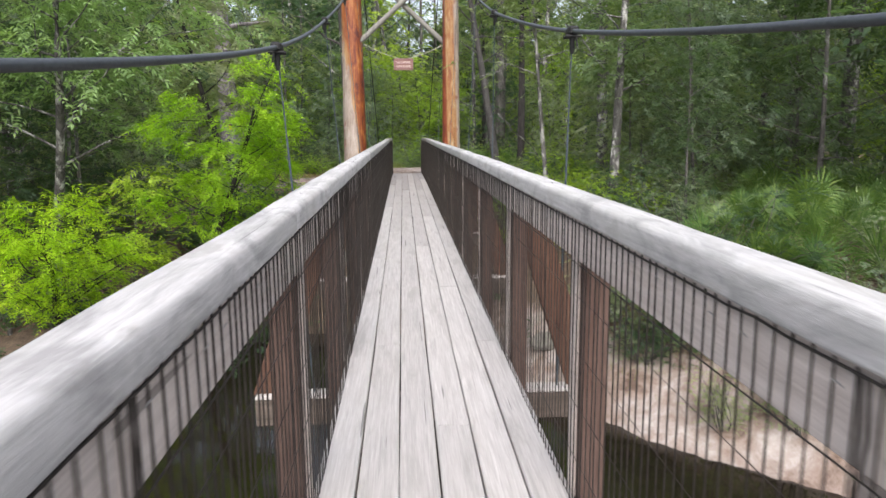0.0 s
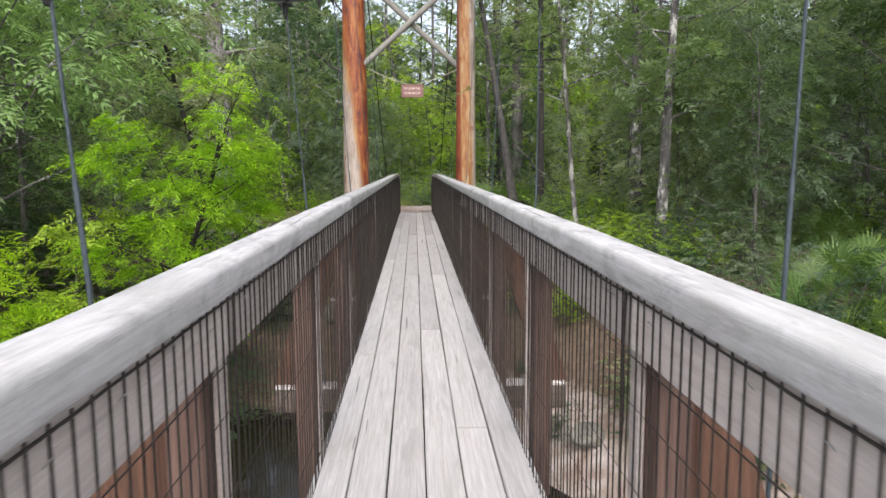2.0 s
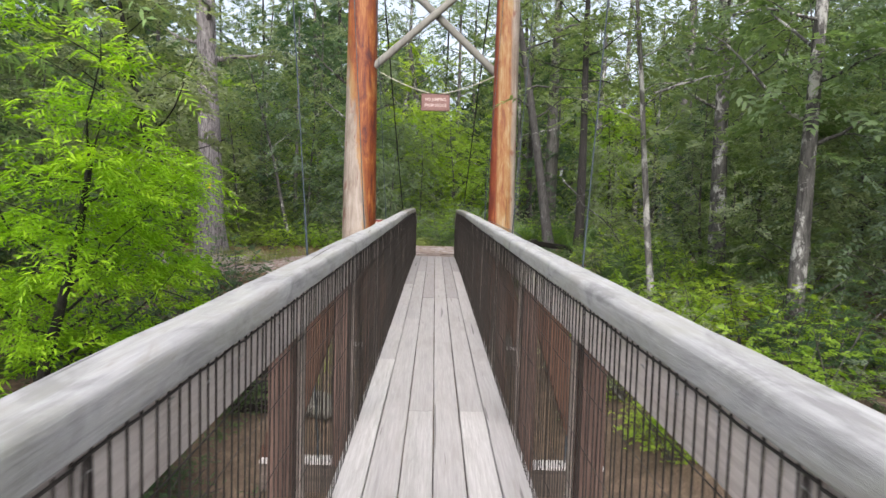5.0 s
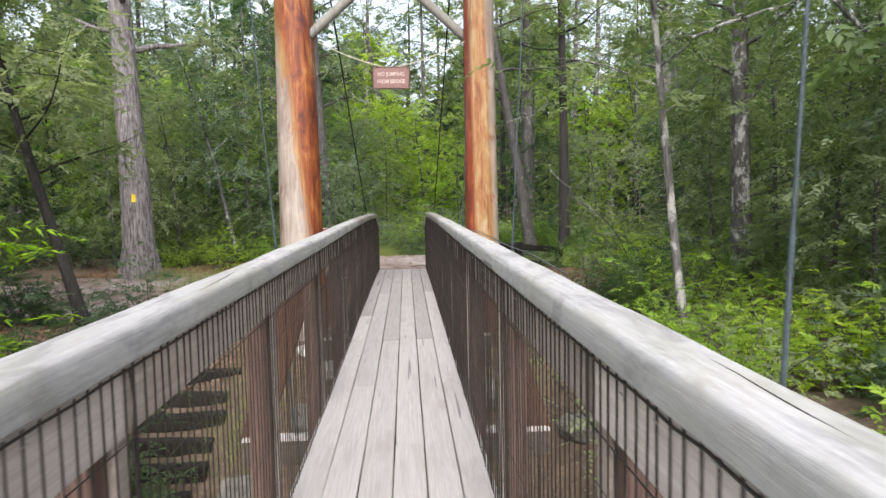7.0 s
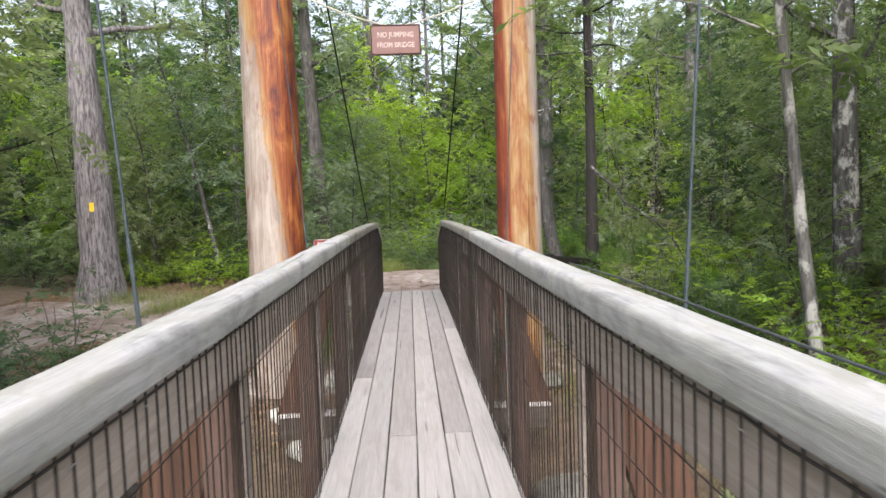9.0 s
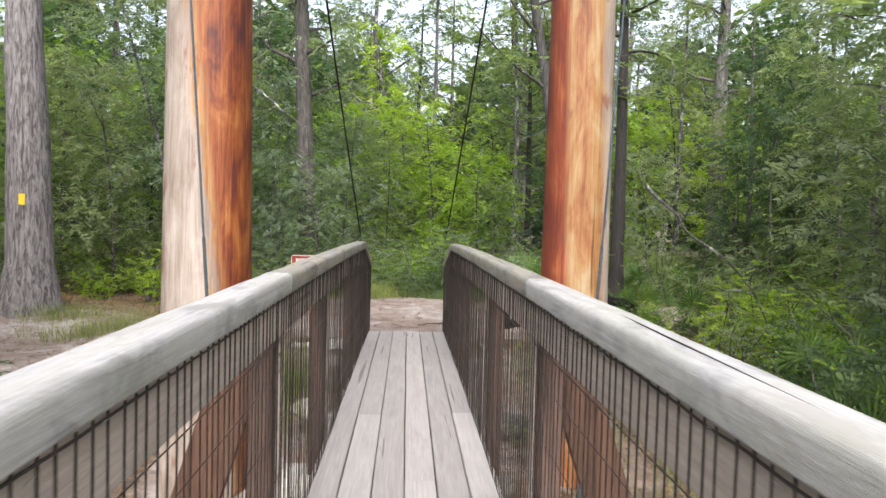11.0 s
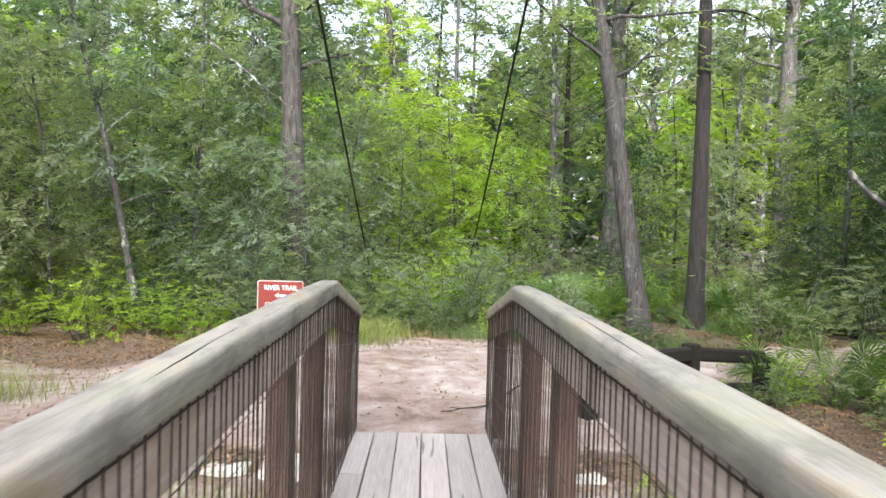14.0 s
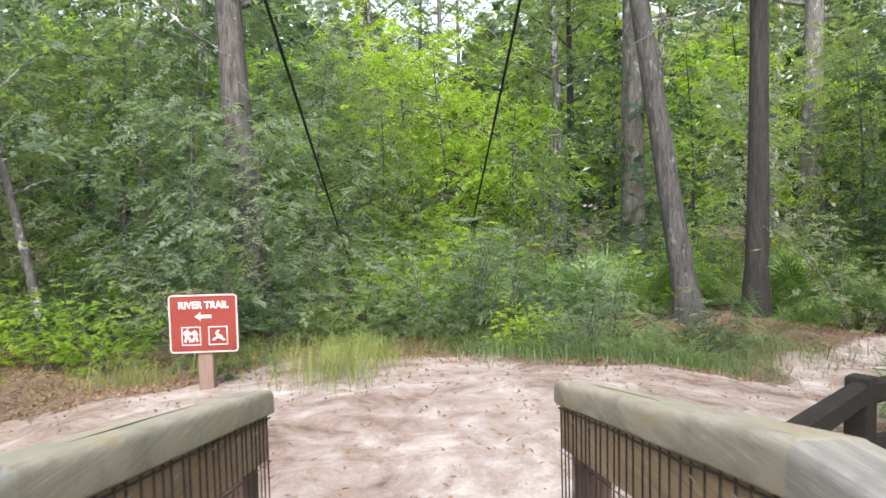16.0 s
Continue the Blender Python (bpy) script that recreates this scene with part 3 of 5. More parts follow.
def wire_panel(side, y0, y1):
    """Welded wire fencing between two posts: uprights 5 cm apart, lengthwise wires 19 cm apart."""
    chunks = []
    r = 0.0023
    g = np.random.default_rng(int(abs(y0) * 100) + 999 + side)
    ys = np.arange(y0, y1, 0.0508)
    x = side * 0.459
    for y in ys:
        y += g.normal(0, 0.002)
        top, bot = float(rail_profile(y)) - CAP_T - 0.006, float(deck_z(y)) + 0.004
        if y > KINK + 0.05:
            bot = float(deck_z(min(y, Y1)))
        m = 3
        p = np.stack([np.full(m, x) + g.normal(0, 0.0015, m), np.full(m, y) + g.normal(0, 0.0012, m), np.linspace(bot, top, m)], -1)
        chunks.append(tube_np(p, r, 4))
    yy = np.linspace(y0, y1, max(3, int((y1 - y0) / 0.4)))
    for k in range(5):
        h = 0.02 + k * 0.19
        frac = h / (RAIL_H - CAP_T - 0.005)
        z = deck_z(yy) * (1 - frac) + (rail_profile(yy) - RAIL_H) * frac + h
        z = np.minimum(z, rail_profile(yy) - CAP_T - 0.008)
        chunks.append(tube_np(np.stack([np.full_like(yy, x - side * 0.003) + g.normal(0, 0.002, len(yy)), yy, z], -1), 0.0013, 4))
    # a second lengthwise wire along the board's lower edge
    chunks.append(tube_np(np.stack([np.full_like(yy, side * 0.456) + g.normal(0, 0.001, len(yy)), yy, np.maximum(rail_profile(yy) - CAP_T - 0.15, deck_z(yy) + 0.03)], -1), 0.0021, 4))
    # where two lengths of mesh overlap, a bent doubled upright bound with clips
    for k in range(2):
        zz = np.linspace(float(deck_z(y0)) + 0.01, float(rail_profile(y0)) - CAP_T - 0.01, 14)
        chunks.append(tube_np(np.stack([np.full(14, side * (0.454 + 0.003 * k)), y0 + 0.02 + 0.014 * k + g.normal(0, 0.004, 14), zz], -1), 0.0026, 5))
    # the stout edge wire just under the cap, slightly wavy between its staples
    yy = np.linspace(y0, y1, max(4, int((y1 - y0) / 0.1)))
    chunks.append(tube_np(np.stack([np.full_like(yy, side * 0.4555), yy, rail_profile(yy) - CAP_T - 0.012 + g.normal(0, 0.0016, len(yy))], -1), 0.0026, 5))
    return mesh_np("wire_mesh", *joined(chunks), M_WIRE)


def cap_section(y0, y1, side, mat, name="cap_rail", segs=6):
    """One length of the rounded handrail board."""
    w, t, r = CAP_OUT - CAP_IN, CAP_T, 0.020
    sec = []
    for cx, cz, a0 in ((w - r, -r, 0), (r, -r, 90), (0.006, -t + 0.006, 180), (w - 0.006, -t + 0.006, 270)):
        rr = r if cz == -r else 0.006
        for a in (0, 30, 60, 90):
            sec.append((cx + rr * math.cos(radians(a0 + a)), cz + rr * math.sin(radians(a0 + a))))
    ys = np.linspace(y0, y1, segs + 1)
    zs = rail_profile(ys)
    g = np.random.default_rng(int(abs(y0) * 71) + (side > 0))
    k = len(sec)
    wob = g.normal(0, 0.0007, (segs + 1, 2))
    v = []
    for i in range(segs + 1):
        for sx, sz in sec:
            d = noise.noise_vector(Vector((side * 3 + sx * 14, ys[i] * 2.2, sz * 14))) * 0.0035
            v.append([side * (CAP_IN + sx) + wob[i, 0] + d.x, ys[i], zs[i] + sz + wob[i, 1] + d.z])
    f = [[i * k + j, i * k + (j + 1) % k, (i + 1) * k + (j + 1) % k, (i + 1) * k + j] for i in range(segs) for j in range(k)]
    me = bpy.data.meshes.new(name)
    ends = v[:k] + v[segs * k:]
    m = len(v)
    me.from_pydata(v + ends, [], [tuple(q) for q in f] + [tuple(range(m, m + k)), tuple(range(m + k, m + 2 * k))])
    me.materials.append(mat)
    bm = bmesh.new()
    bm.from_mesh(me)
    bmesh.ops.recalc_face_normals(bm, faces=bm.faces)
    for q in bm.faces:
        q.smooth = len(q.verts) == 4
    bm.to_mesh(me)
    bm.free()
    return me


def build_railing(side):
    label = "weathered wooden bridge railing with rounded cap and wire mesh"
    rail = thing("bridge_railing", label, "railing", (0, 0, 0), "bridge railings")
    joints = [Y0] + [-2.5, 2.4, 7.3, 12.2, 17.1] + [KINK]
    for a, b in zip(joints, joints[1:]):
        # cap colour steps darker along the bridge, set against the rising exposure
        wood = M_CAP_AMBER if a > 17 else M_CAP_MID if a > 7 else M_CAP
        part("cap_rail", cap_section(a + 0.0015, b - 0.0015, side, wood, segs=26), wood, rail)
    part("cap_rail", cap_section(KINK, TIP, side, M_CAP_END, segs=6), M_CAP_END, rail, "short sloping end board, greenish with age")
    xa, xb = sorted((side * 0.464, side * 0.502))
    bounds = [Y0] + [y for y in SUSP[1:]] + [20.1, KINK, TIP - 0.03]
    for a, b in zip(bounds, bounds[1:]):
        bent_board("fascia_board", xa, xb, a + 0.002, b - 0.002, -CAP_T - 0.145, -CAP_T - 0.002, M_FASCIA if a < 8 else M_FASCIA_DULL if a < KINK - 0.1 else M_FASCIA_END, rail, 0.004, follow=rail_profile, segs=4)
        part("wire_mesh", wire_panel(side, a, b), M_WIRE, rail)
    posts = sorted(SUSP + [y + 1.6 for y in SUSP] + [20.9, KINK - 0.1, TIP - 0.09])
    for y in posts:
        top = float(rail_profile(y)) - CAP_T - 0.004
        bot = float(deck_z(y)) - 0.24 if y < 22.5 else float(ground_z(side * 0.55, y)) - 0.1
        if y < 20.5:
            # a pale batten on the post's inner face, below the board
            low, high = float(deck_z(y)) - 0.03, top - 0.148
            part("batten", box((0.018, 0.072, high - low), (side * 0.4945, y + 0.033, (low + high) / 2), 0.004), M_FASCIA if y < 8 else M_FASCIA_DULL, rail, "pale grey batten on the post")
        part("post", box((0.086, 0.138, top - bot), (side * 0.548, y, (top + bot) / 2), 0.006), M_POST, rail)
    # long weathering splits in the cap boards
    g = np.random.default_rng(23 + side)
    for y, ln, off in ((-0.4, 0.9, 0.05), (2.8, 0.12, 0.055), (5.1, 0.8, 0.04), (9.3, 0.7, 0.06), (11.2, 0.5, 0.035), (14.5, 1.4, 0.055), (17.5, 0.6, 0.05), (19.4, 0.9, 0.04), (22.0, 0.7, 0.06)):
        y += 0.35 * (side > 0)
        yy = np.linspace(y, y + ln, 12)
        xx = side * (CAP_IN + off + 0.012 * np.linspace(-1, 1, 12)) + np.cumsum(g.normal(0, 0.0012, 12))
        part("split", mesh_np("split", *tube_np(np.stack([xx, yy, rail_profile(yy) - 0.0006], -1), 0.0022 * np.sin(np.linspace(0.15, 3.0, 12)), 5), M_WIRE), M_WIRE, rail, "dark weathering split in the cap")
    # staples that hold the wire
    for a, b in zip(bounds, bounds[1:]):
        chunks = []
        g = np.random.default_rng(int(abs(a) * 10) + 50)
        for y in np.arange(a + 0.1, b, 0.21):
            y += g.normal(0, 0.03)
            z = float(rail_profile(y)) - CAP_T - g.uniform(0.015, 0.05)
            p = [(side * 0.4545, y - 0.012, z), (side * 0.4535, y, z + 0.004), (side * 0.4545, y + 0.012, z + 0.002)]
            chunks.append(tube_np(p, 0.0016, 4))
        tagged(part("wire_fastening", mesh_np("wire_fastening", *joined(chunks), M_NAIL), M_NAIL, rail), kind="stuff")
    return rail


def cable_z(y, side=-1):
    y = np.asarray(y)
    return 1.25 + 0.0099 * (y + 3.6) ** 2 - 0.045 * smooth(9, 4, y) + (0.085 * smooth(14, 6, y) if side > 0 else 0.0)


def cable_x(y, side):
    if side < 0:
        return -np.interp(y, [-6, 4.3, 7.5, 10.7, 13.9, 17.1, 19.4], [0.81, 0.81, 0.88, 0.92, 0.97, 1.06, 1.425])
    return np.interp(y, [-6, 4.3, 7.5, 10.7, 13.9, 17.1, 19.4], [0.85, 0.84, 0.82, 0.97, 0.98, 0.97, 1.20])


def build_suspension():
    for side in (-1, 1):
        ys = np.linspace(Y0, 19.4, 60)
        pts = np.stack([cable_x(ys, side), ys, cable_z(ys, side)], -1)
        cable = thing("suspension_cable", "thick grey steel main cable sagging over the bridge", "cable", (0, 0, 0), "main cables")
        part("cable", mesh_np("cable", *tube_np(pts, 0.0135, 10), M_CABLE, True), M_CABLE, cable)
        # backstay: from the tower's top down to the ground behind it
        foot = Vector((-1.26, 36.3, 0)) if side < 0 else Vector((1.14, 38.5, 0))
        foot.z = float(ground_z(foot.x, foot.y)) + 0.02
        top = Vector((-1.20 if side < 0 else 1.0, 19.45, float(cable_z(19.4))))
        k = np.linspace(0, 1, 12)[:, None]
        line = np.array(top) * (1 - k) + np.array(foot) * k
        line[:, 2] -= 0.5 * (k * (1 - k))[:, 0]
        stay = thing("backstay_cable", "thin black steel cable running from tower down to undergrowth", "cable", (0, 0, 0), "backstays")
        part("cable", mesh_np("cable", *tube_np(line, 0.016, 6), M_BLACK, True), M_BLACK, stay)
        for y in SUSP:
            x0, zt = float(cable_x(y, side)), float(cable_z(y, side))
            s = thing("suspender", "blue-grey steel hanger rod clamped to the main cable", "suspender cable", (0, 0, 0), "suspenders")
            zb = float(deck_z(y)) - 0.26
            foot_x = -0.68 if side < 0 else float(np.interp(y, [10.7, 17.1], [0.79, 0.655]))
            part("rod", mesh_np("rod", *tube_np([(x0, y, zt), ((x0 + foot_x) / 2, y, (zt + zb) / 2), (foot_x, y, zb)], 0.0045, 6), M_SUSP, True), M_SUSP, s)
            k0, k1 = (zb + 0.02, min(1.33, zt - 0.4))
            at = [(foot_x + (x0 - foot_x) * (z - zb) / (zt - zb), y, z) for z in (k0, (k0 + k1) / 2, k1)]
            part("sleeve", mesh_np("sleeve", *tube_np(at, 0.0065, 8), M_SUSP, True), M_SUSP, s, "thicker dark sleeve round the lower rod")
            bm = box((0.06, 0.10, 0.05), (x0, y, zt), 0.012)
            c = part("clamp", bm, M_BLACK, s, "black cable clamp")
            for dy in (-0.03, 0.03):
                part("bolt", mesh_np("bolt", *tube_np([(x0 - 0.045, y + dy, zt - 0.03), (x0 + 0.045, y + dy, zt - 0.03)], 0.009, 6), M_BLACK), M_BLACK, c)
            part("socket", mesh_np("socket", *tube_np([(x0, y, zt - 0.03), (x0, y, zt - 0.10), (x0, y, zt - 0.125)], [0.017, 0.014, 0.009], 8), M_BLACK), M_BLACK, s)
            for dy in (-0.03, 0.03):
                part("bolt_tail", mesh_np("bolt_tail", *tube_np([(x0 + side * 0.012, y + dy, zt - 0.02), (x0 + side * 0.02, y + dy * 1.3, zt - 0.085)], 0.006, 6), M_BLACK), M_BLACK, s)
    for y in SUSP:
        z = float(deck_z(y))
        fr = thing("outrigger_frame", "dark timber cross beam with red-brown diagonal braces under deck", "bridge frame", (0, 0, 0), "outrigger frames")
        part("floor_beam", box((2.06, 0.09, 0.17), (0, y, z - 0.235 - 0.088), 0.008), M_BEAM, fr)
        for side in (-1, 1):
            part("beam_cap", box((0.43, 0.11, 0.022), (side * 0.812, y, z - 0.2255), 0.004), M_DECK, fr, "bleached pale board on the beam's end")
            part("brace", beam((side * 0.62, y + 0.012, z + 0.80), (side * 0.96, y + 0.012, z - 0.25), 0.18, 0.042, 0.005, 0), M_BRACE, fr)


def build_tower():
    tower = thing("bridge_tower", "pair of huge debarked orange-brown log poles with crossed braces", "bridge tower", (0, 19.4, 0))
    for side, x, r0, mat, seed in ((-1, -1.425, 0.31, M_POLE_L, 1), (1, 1.205, 0.248, M_POLE_R, 2)):
        zb = float(ground_z(x, 19.4)) - 0.4
        zs = np.linspace(zb, 6.95, 70)
        g = np.random.default_rng(seed)
        ang = np.linspace(0, 2 * np.pi, 40, endpoint=False)
        v = []
        for z in zs:
            r = r0 * (1.03 - 0.035 * (z + 0.4))
            for a in ang:
                k = noise.noise(Vector((math.cos(a) * 2.2, math.sin(a) * 2.2, z * 0.35 + seed * 9)))
                k2 = noise.noise(Vector((math.cos(a) * 9, math.sin(a) * 9, z * 0.6 + seed * 5)))
                rr = r * (1 + 0.035 * k + 0.012 * k2)
                v.append((rr * math.cos(a), rr * math.sin(a), z))
        n = 40
        f = [[i * n + j, i * n + (j + 1) % n, (i + 1) * n + (j + 1) % n, (i + 1) * n + j] for i in range(len(zs) - 1) for j in range(n)]
        ob = part("pole", mesh_np("pole", v, f, mat, True), mat, tower, "orange heartwood pole bleached grey along one side")
        ob.location = (x, 0, 0)
    zlo, zhi = 3.76, 5.75
    for a, b, dy in (((-1.2, 0, zlo), (1.05, 0, zhi), -0.075), ((1.03, 0, zlo - 0.03), (-1.2, 0, zhi), 0.075)):
        pts = np.linspace(np.array(a), np.array(b), 14)
        pts[:, 1] = dy
        part("cross_brace", mesh_np("cross_brace", *tube_np(pts, 0.068, 14, 0.06, 3), M_LOG, True), M_LOG, tower, "round grey log brace")
    pts = np.linspace((-1.2, 0, 6.1), (1.05, 0, 6.1), 6)
    part("cross_beam", mesh_np("cross_beam", *tube_np(pts, 0.09, 14), M_LOG, True), M_LOG, tower)


def text_mesh(body, size):
    cu = bpy.data.curves.new("lettering", 'FONT')
    cu.body, cu.size, cu.align_x, cu.align_y = body, size, 'CENTER', 'CENTER'
    cu.extrude, cu.offset = 0.0008, size * 0.018
    ob = bpy.data.objects.new("lettering", cu)
    me = bpy.data.meshes.new_from_object(ob)
    bpy.data.objects.remove(ob)
    return me


def plate(w, h, t, r=0.02):
    """An upright sign board with rounded corners, facing the walker."""
    bm = bmesh.new()
    vs = []
    for cx, cz, a0 in ((w / 2 - r, h / 2 - r, 0), (-w / 2 + r, h / 2 - r, 90), (-w / 2 + r, -h / 2 + r, 180), (w / 2 - r, -h / 2 + r, 270)):
        for a in (0, 30, 60, 90):
            vs.append(bm.verts.new((cx + r * math.cos(radians(a0 + a)), -t / 2, cz + r * math.sin(radians(a0 + a)))))
    f = bm.faces.new(vs)
    ext = bmesh.ops.extrude_face_region(bm, geom=[f])
    bmesh.ops.translate(bm, verts=[e for e in ext["geom"] if isinstance(e, bmesh.types.BMVert)], vec=(0, t, 0))
    bmesh.ops.recalc_face_normals(bm, faces=bm.faces)
    return bm


def border(w, h, r, width, y, mat_name, mat, parent):
    """A thin painted border line that runs round inside a sign's edge."""
    def ring(ww, hh, rr):
        return [(cx + rr * math.cos(radians(a0 + a)), cz + rr * math.sin(radians(a0 + a)))
                for cx, cz, a0 in ((ww / 2 - rr, hh / 2 - rr, 0), (-ww / 2 + rr, hh / 2 - rr, 90), (-ww / 2 + rr, -hh / 2 + rr, 180), (ww / 2 - rr, -hh / 2 + rr, 270)) for a in (0, 30, 60, 90)]
    o, i = ring(w, h, r), ring(w - 2 * width, h - 2 * width, max(0.002, r - width))
    bm = bmesh.new()
    vo, vi = [bm.verts.new((x, y, z)) for x, z in o], [bm.verts.new((x, y, z)) for x, z in i]
    for k in range(len(vo)):
        bm.faces.new((vo[k], vo[(k + 1) % len(vo)], vi[(k + 1) % len(vo)], vi[k]))
    bmesh.ops.solidify(bm, geom=bm.faces[:], thickness=0.001)
    return part(mat_name, bm, mat, parent)


def lettering(body, size, x, y, z, parent, stretch=1.0, paint=M_WHITE):
    me = text_mesh(body, size)
    me.materials.append(paint)
    ob = part("lettering", me, paint, parent, "white painted lettering")
    ob.matrix_local = pose(x, y, z, 90, 0, 0) @ Matrix.Diagonal((stretch, 1, 1, 1))
    return ob


def build_hanging_sign():
    s = thing("hanging_sign", "small brown warning sign with white border hanging from rope", "sign", (-0.07, 19.33, 3.155))
    board = part("board", plate(0.53, 0.315, 0.02, 0.02), M_BROWN, s)
    border(0.522, 0.307, 0.02, 0.010, -0.0125, "border", M_FADED, board)
    lettering("NO JUMPING", 0.074, 0, -0.0125, 0.05, board, 0.88, M_FADED)
    lettering("FROM BRIDGE", 0.074, 0, -0.0125, -0.055, board, 0.84, M_FADED)
    for a, b in (((-0.09, 0.0, 0.15), (-1.03, 0.02, 0.52)), ((0.09, 0.0, 0.15), (1.06, 0.02, 0.50))):
        k = np.linspace(0, 1, 9)[:, None]
        p = np.array(a) * (1 - k) + np.array(b) * k
        p[:, 2] -= 0.14 * (k * (1 - k))[:, 0]
        part("rope", mesh_np("rope", *tube_np(p, 0.009, 6), M_ROPE, True), M_ROPE, s, "pale weathered rope")


build_deck()
build_railing(-1)
build_railing(1)
build_suspension()
build_tower()
build_hanging_sign()


# ---- trail sign by the landing ----
def walker(parent, x, z, s, lean):
    """A plain hiker pictogram."""
    for pts, r in (([(0, 0, 0.62), (0.02, 0, 0.60)], 0.10), ([(0, 0, 0.5), (-0.05 * lean, 0, 0.1)], 0.13), ([(-0.05 * lean, 0, 0.1), (-0.2, 0, -0.35)], 0.075),
                   ([(-0.05 * lean, 0, 0.1), (0.16, 0, -0.1), (0.18, 0, -0.35)], 0.075), ([(0, 0, 0.42), (0.22, 0, 0.2)], 0.06), ([(-0.14, 0, 0.45), (-0.2, 0, 0.2)], 0.09)):
        p = np.array(pts) * s
        q = np.stack([p[:, 0] + x, np.full(len(p), -0.0128), p[:, 2] + z], -1)
        v, f = tube_np(q, r * s, 8)
        v[:, 1] = -0.0128 + (v[:, 1] + 0.0128) * 0.02
        part("pictogram", mesh_np("pictogram", v, f, M_WHITE), M_WHITE, parent)


def build_trail_sign():
    x, y = -1.79, 26.85
    gz = float(ground_z(x, y))
    s = thing("trail_sign", "brick-red trail sign with white arrow on wooden post", "sign", (x, y, gz), rz=1.5)
    cz = 0.50 - gz
    part("post", box((0.125, 0.09, cz + 0.45), (0.0, 0.058, (cz + 0.45) / 2 - 0.25), 0.006), M_SIGNPOST, s, "tan square wooden post")
    b = part("board", plate(0.575, 0.50, 0.018, 0.035), M_RED, s, "brick-red painted board")
    b.location = (0, 0, cz)
    o = border(0.57, 0.495, 0.033, 0.013, -0.0115, "border", M_WHITE, s)
    o.location = (0, 0, cz)
    lettering("RIVER TRAIL", 0.083, 0.005, -0.0115, cz + 0.155, s, 0.92)
    bm = bmesh.new()
    vs = [bm.verts.new((px, -0.0118, pz)) for px, pz in ((-0.07, 0), (-0.022, 0.038), (-0.022, 0.016), (0.07, 0.016), (0.07, -0.016), (-0.022, -0.016), (-0.022, -0.038))]
    bm.faces.new(vs)
    bmesh.ops.solidify(bm, geom=bm.faces[:], thickness=0.001)
    a = part("arrow", bm, M_WHITE, s, "white arrow")
    a.location = (0.0, 0, cz + 0.06)
    for px in (-0.105, 0.118):
        q = border(0.16, 0.16, 0.004, 0.009, -0.0115, "pictogram_frame", M_WHITE, s)
        q.location = (px, 0, cz - 0.105)
    walker(s, -0.135, cz - 0.115, 0.115, 1.0)
    walker(s, -0.075, cz - 0.115, 0.105, -1.0)
    for pts in ([(0.075, cz - 0.14), (0.12, cz - 0.115), (0.17, cz - 0.145)], [(0.10, cz - 0.09), (0.13, cz - 0.105), (0.15, cz - 0.12)], [(0.10, cz - 0.09), (0.125, cz - 0.06)]):
        p = np.array([(u, -0.0125, w) for u, w in pts])
        v, f = tube_np(p, 0.009, 6)
        v[:, 1] = -0.0125 + (v[:, 1] + 0.0125) * 0.05
        part("pictogram", mesh_np("pictogram", v, f, M_WHITE), M_WHITE, s)


build_trail_sign()


# ---- dark wooden barrier beside the landing ----
def build_barrier():
    b = thing("barrier_fence", "low dark mossy timber barrier rails on stout posts", "fence")
    posts = [(2.65, 24.94), (3.75, 25.7), (1.3, 23.6)]
    for x, y in posts:
        gz = float(ground_z(x, y))
        part("post", box((0.14, 0.14, 1.10), (x, y, gz + (-0.05 if x < 3 else -0.14) - (0.2 if x < 1.5 else 0)), 0.02, (0, 0, 35), 2), M_FENCE, b)
    for (x0, y0), (x1, y1) in ((posts[2], posts[0]), (posts[0], posts[1])):
        for h in (0.40, 0.04):
            z0, z1 = float(ground_z(x0, y0)) + h, float(ground_z(x1, y1)) + h
            part("rail", beam((x0, y0, z0), (x1, y1, z1), 0.10, 0.14, 0.02, 90), M_FENCE, b)


build_barrier()


# ---- stone abutment, timbers and thin line on the rail's edge ----
def build_abutment():
    wall = thing("abutment_wall", "rough pale limestone block wall under the bridge's end", "stone wall")
    g = random.Random(8)
    for row in range(3):
        x = -1.65 + 0.2 * (row % 2)
        while x < 1.05:
            w = g.uniform(0.24, 0.46)
            z = -0.14 - row * 0.27 + g.uniform(-0.01, 0.01)
            if abs(x + w / 2) < 0.85:
                z -= 0.28
            part("stone", box((w - 0.02, g.uniform(0.3, 0.42), g.uniform(0.19, 0.25)), (x + w / 2, 22.55 - row * 0.07 + g.uniform(-0.05, 0.05), z), 0.035, (g.uniform(-5, 5), g.uniform(-4, 4), g.uniform(-6, 6)), 2, 0.035, x * 7 + row), M_STONE if g.random() < 0.6 else M_ROCK, wall)
            x += w
    steps = thing("timber_steps", "stacked dark weathered timbers stepping up the river bank", "timber steps")
    for k in range(6):
        y = 16.1 + k * 0.42
        z = float(ground_z(-2.8, y)) + 0.05
        part("timber", box((1.25, 0.19, 0.17), (-2.75 + 0.05 * (k % 2), y, z), 0.015, (0, g.uniform(-3, 3), g.uniform(-5, 5))), M_FENCE, steps)
    # added thin grey line doubling the cap's outer edge like a motion ghost
    ys = np.linspace(11.4, 14.4, 24)
    line = np.stack([0.585 + 0.012 * np.sin(ys * 2.1), ys, rail_profile(ys) - 0.004 + 0.006 * np.sin(ys * 3.3)], -1)
    wire = thing("loose_cable", "thin grey line along the railing's outer edge", "cable")
    part("cable", mesh_np("cable", *tube_np(line, 0.0028, 6), M_CABLE, True), M_CABLE, wire)


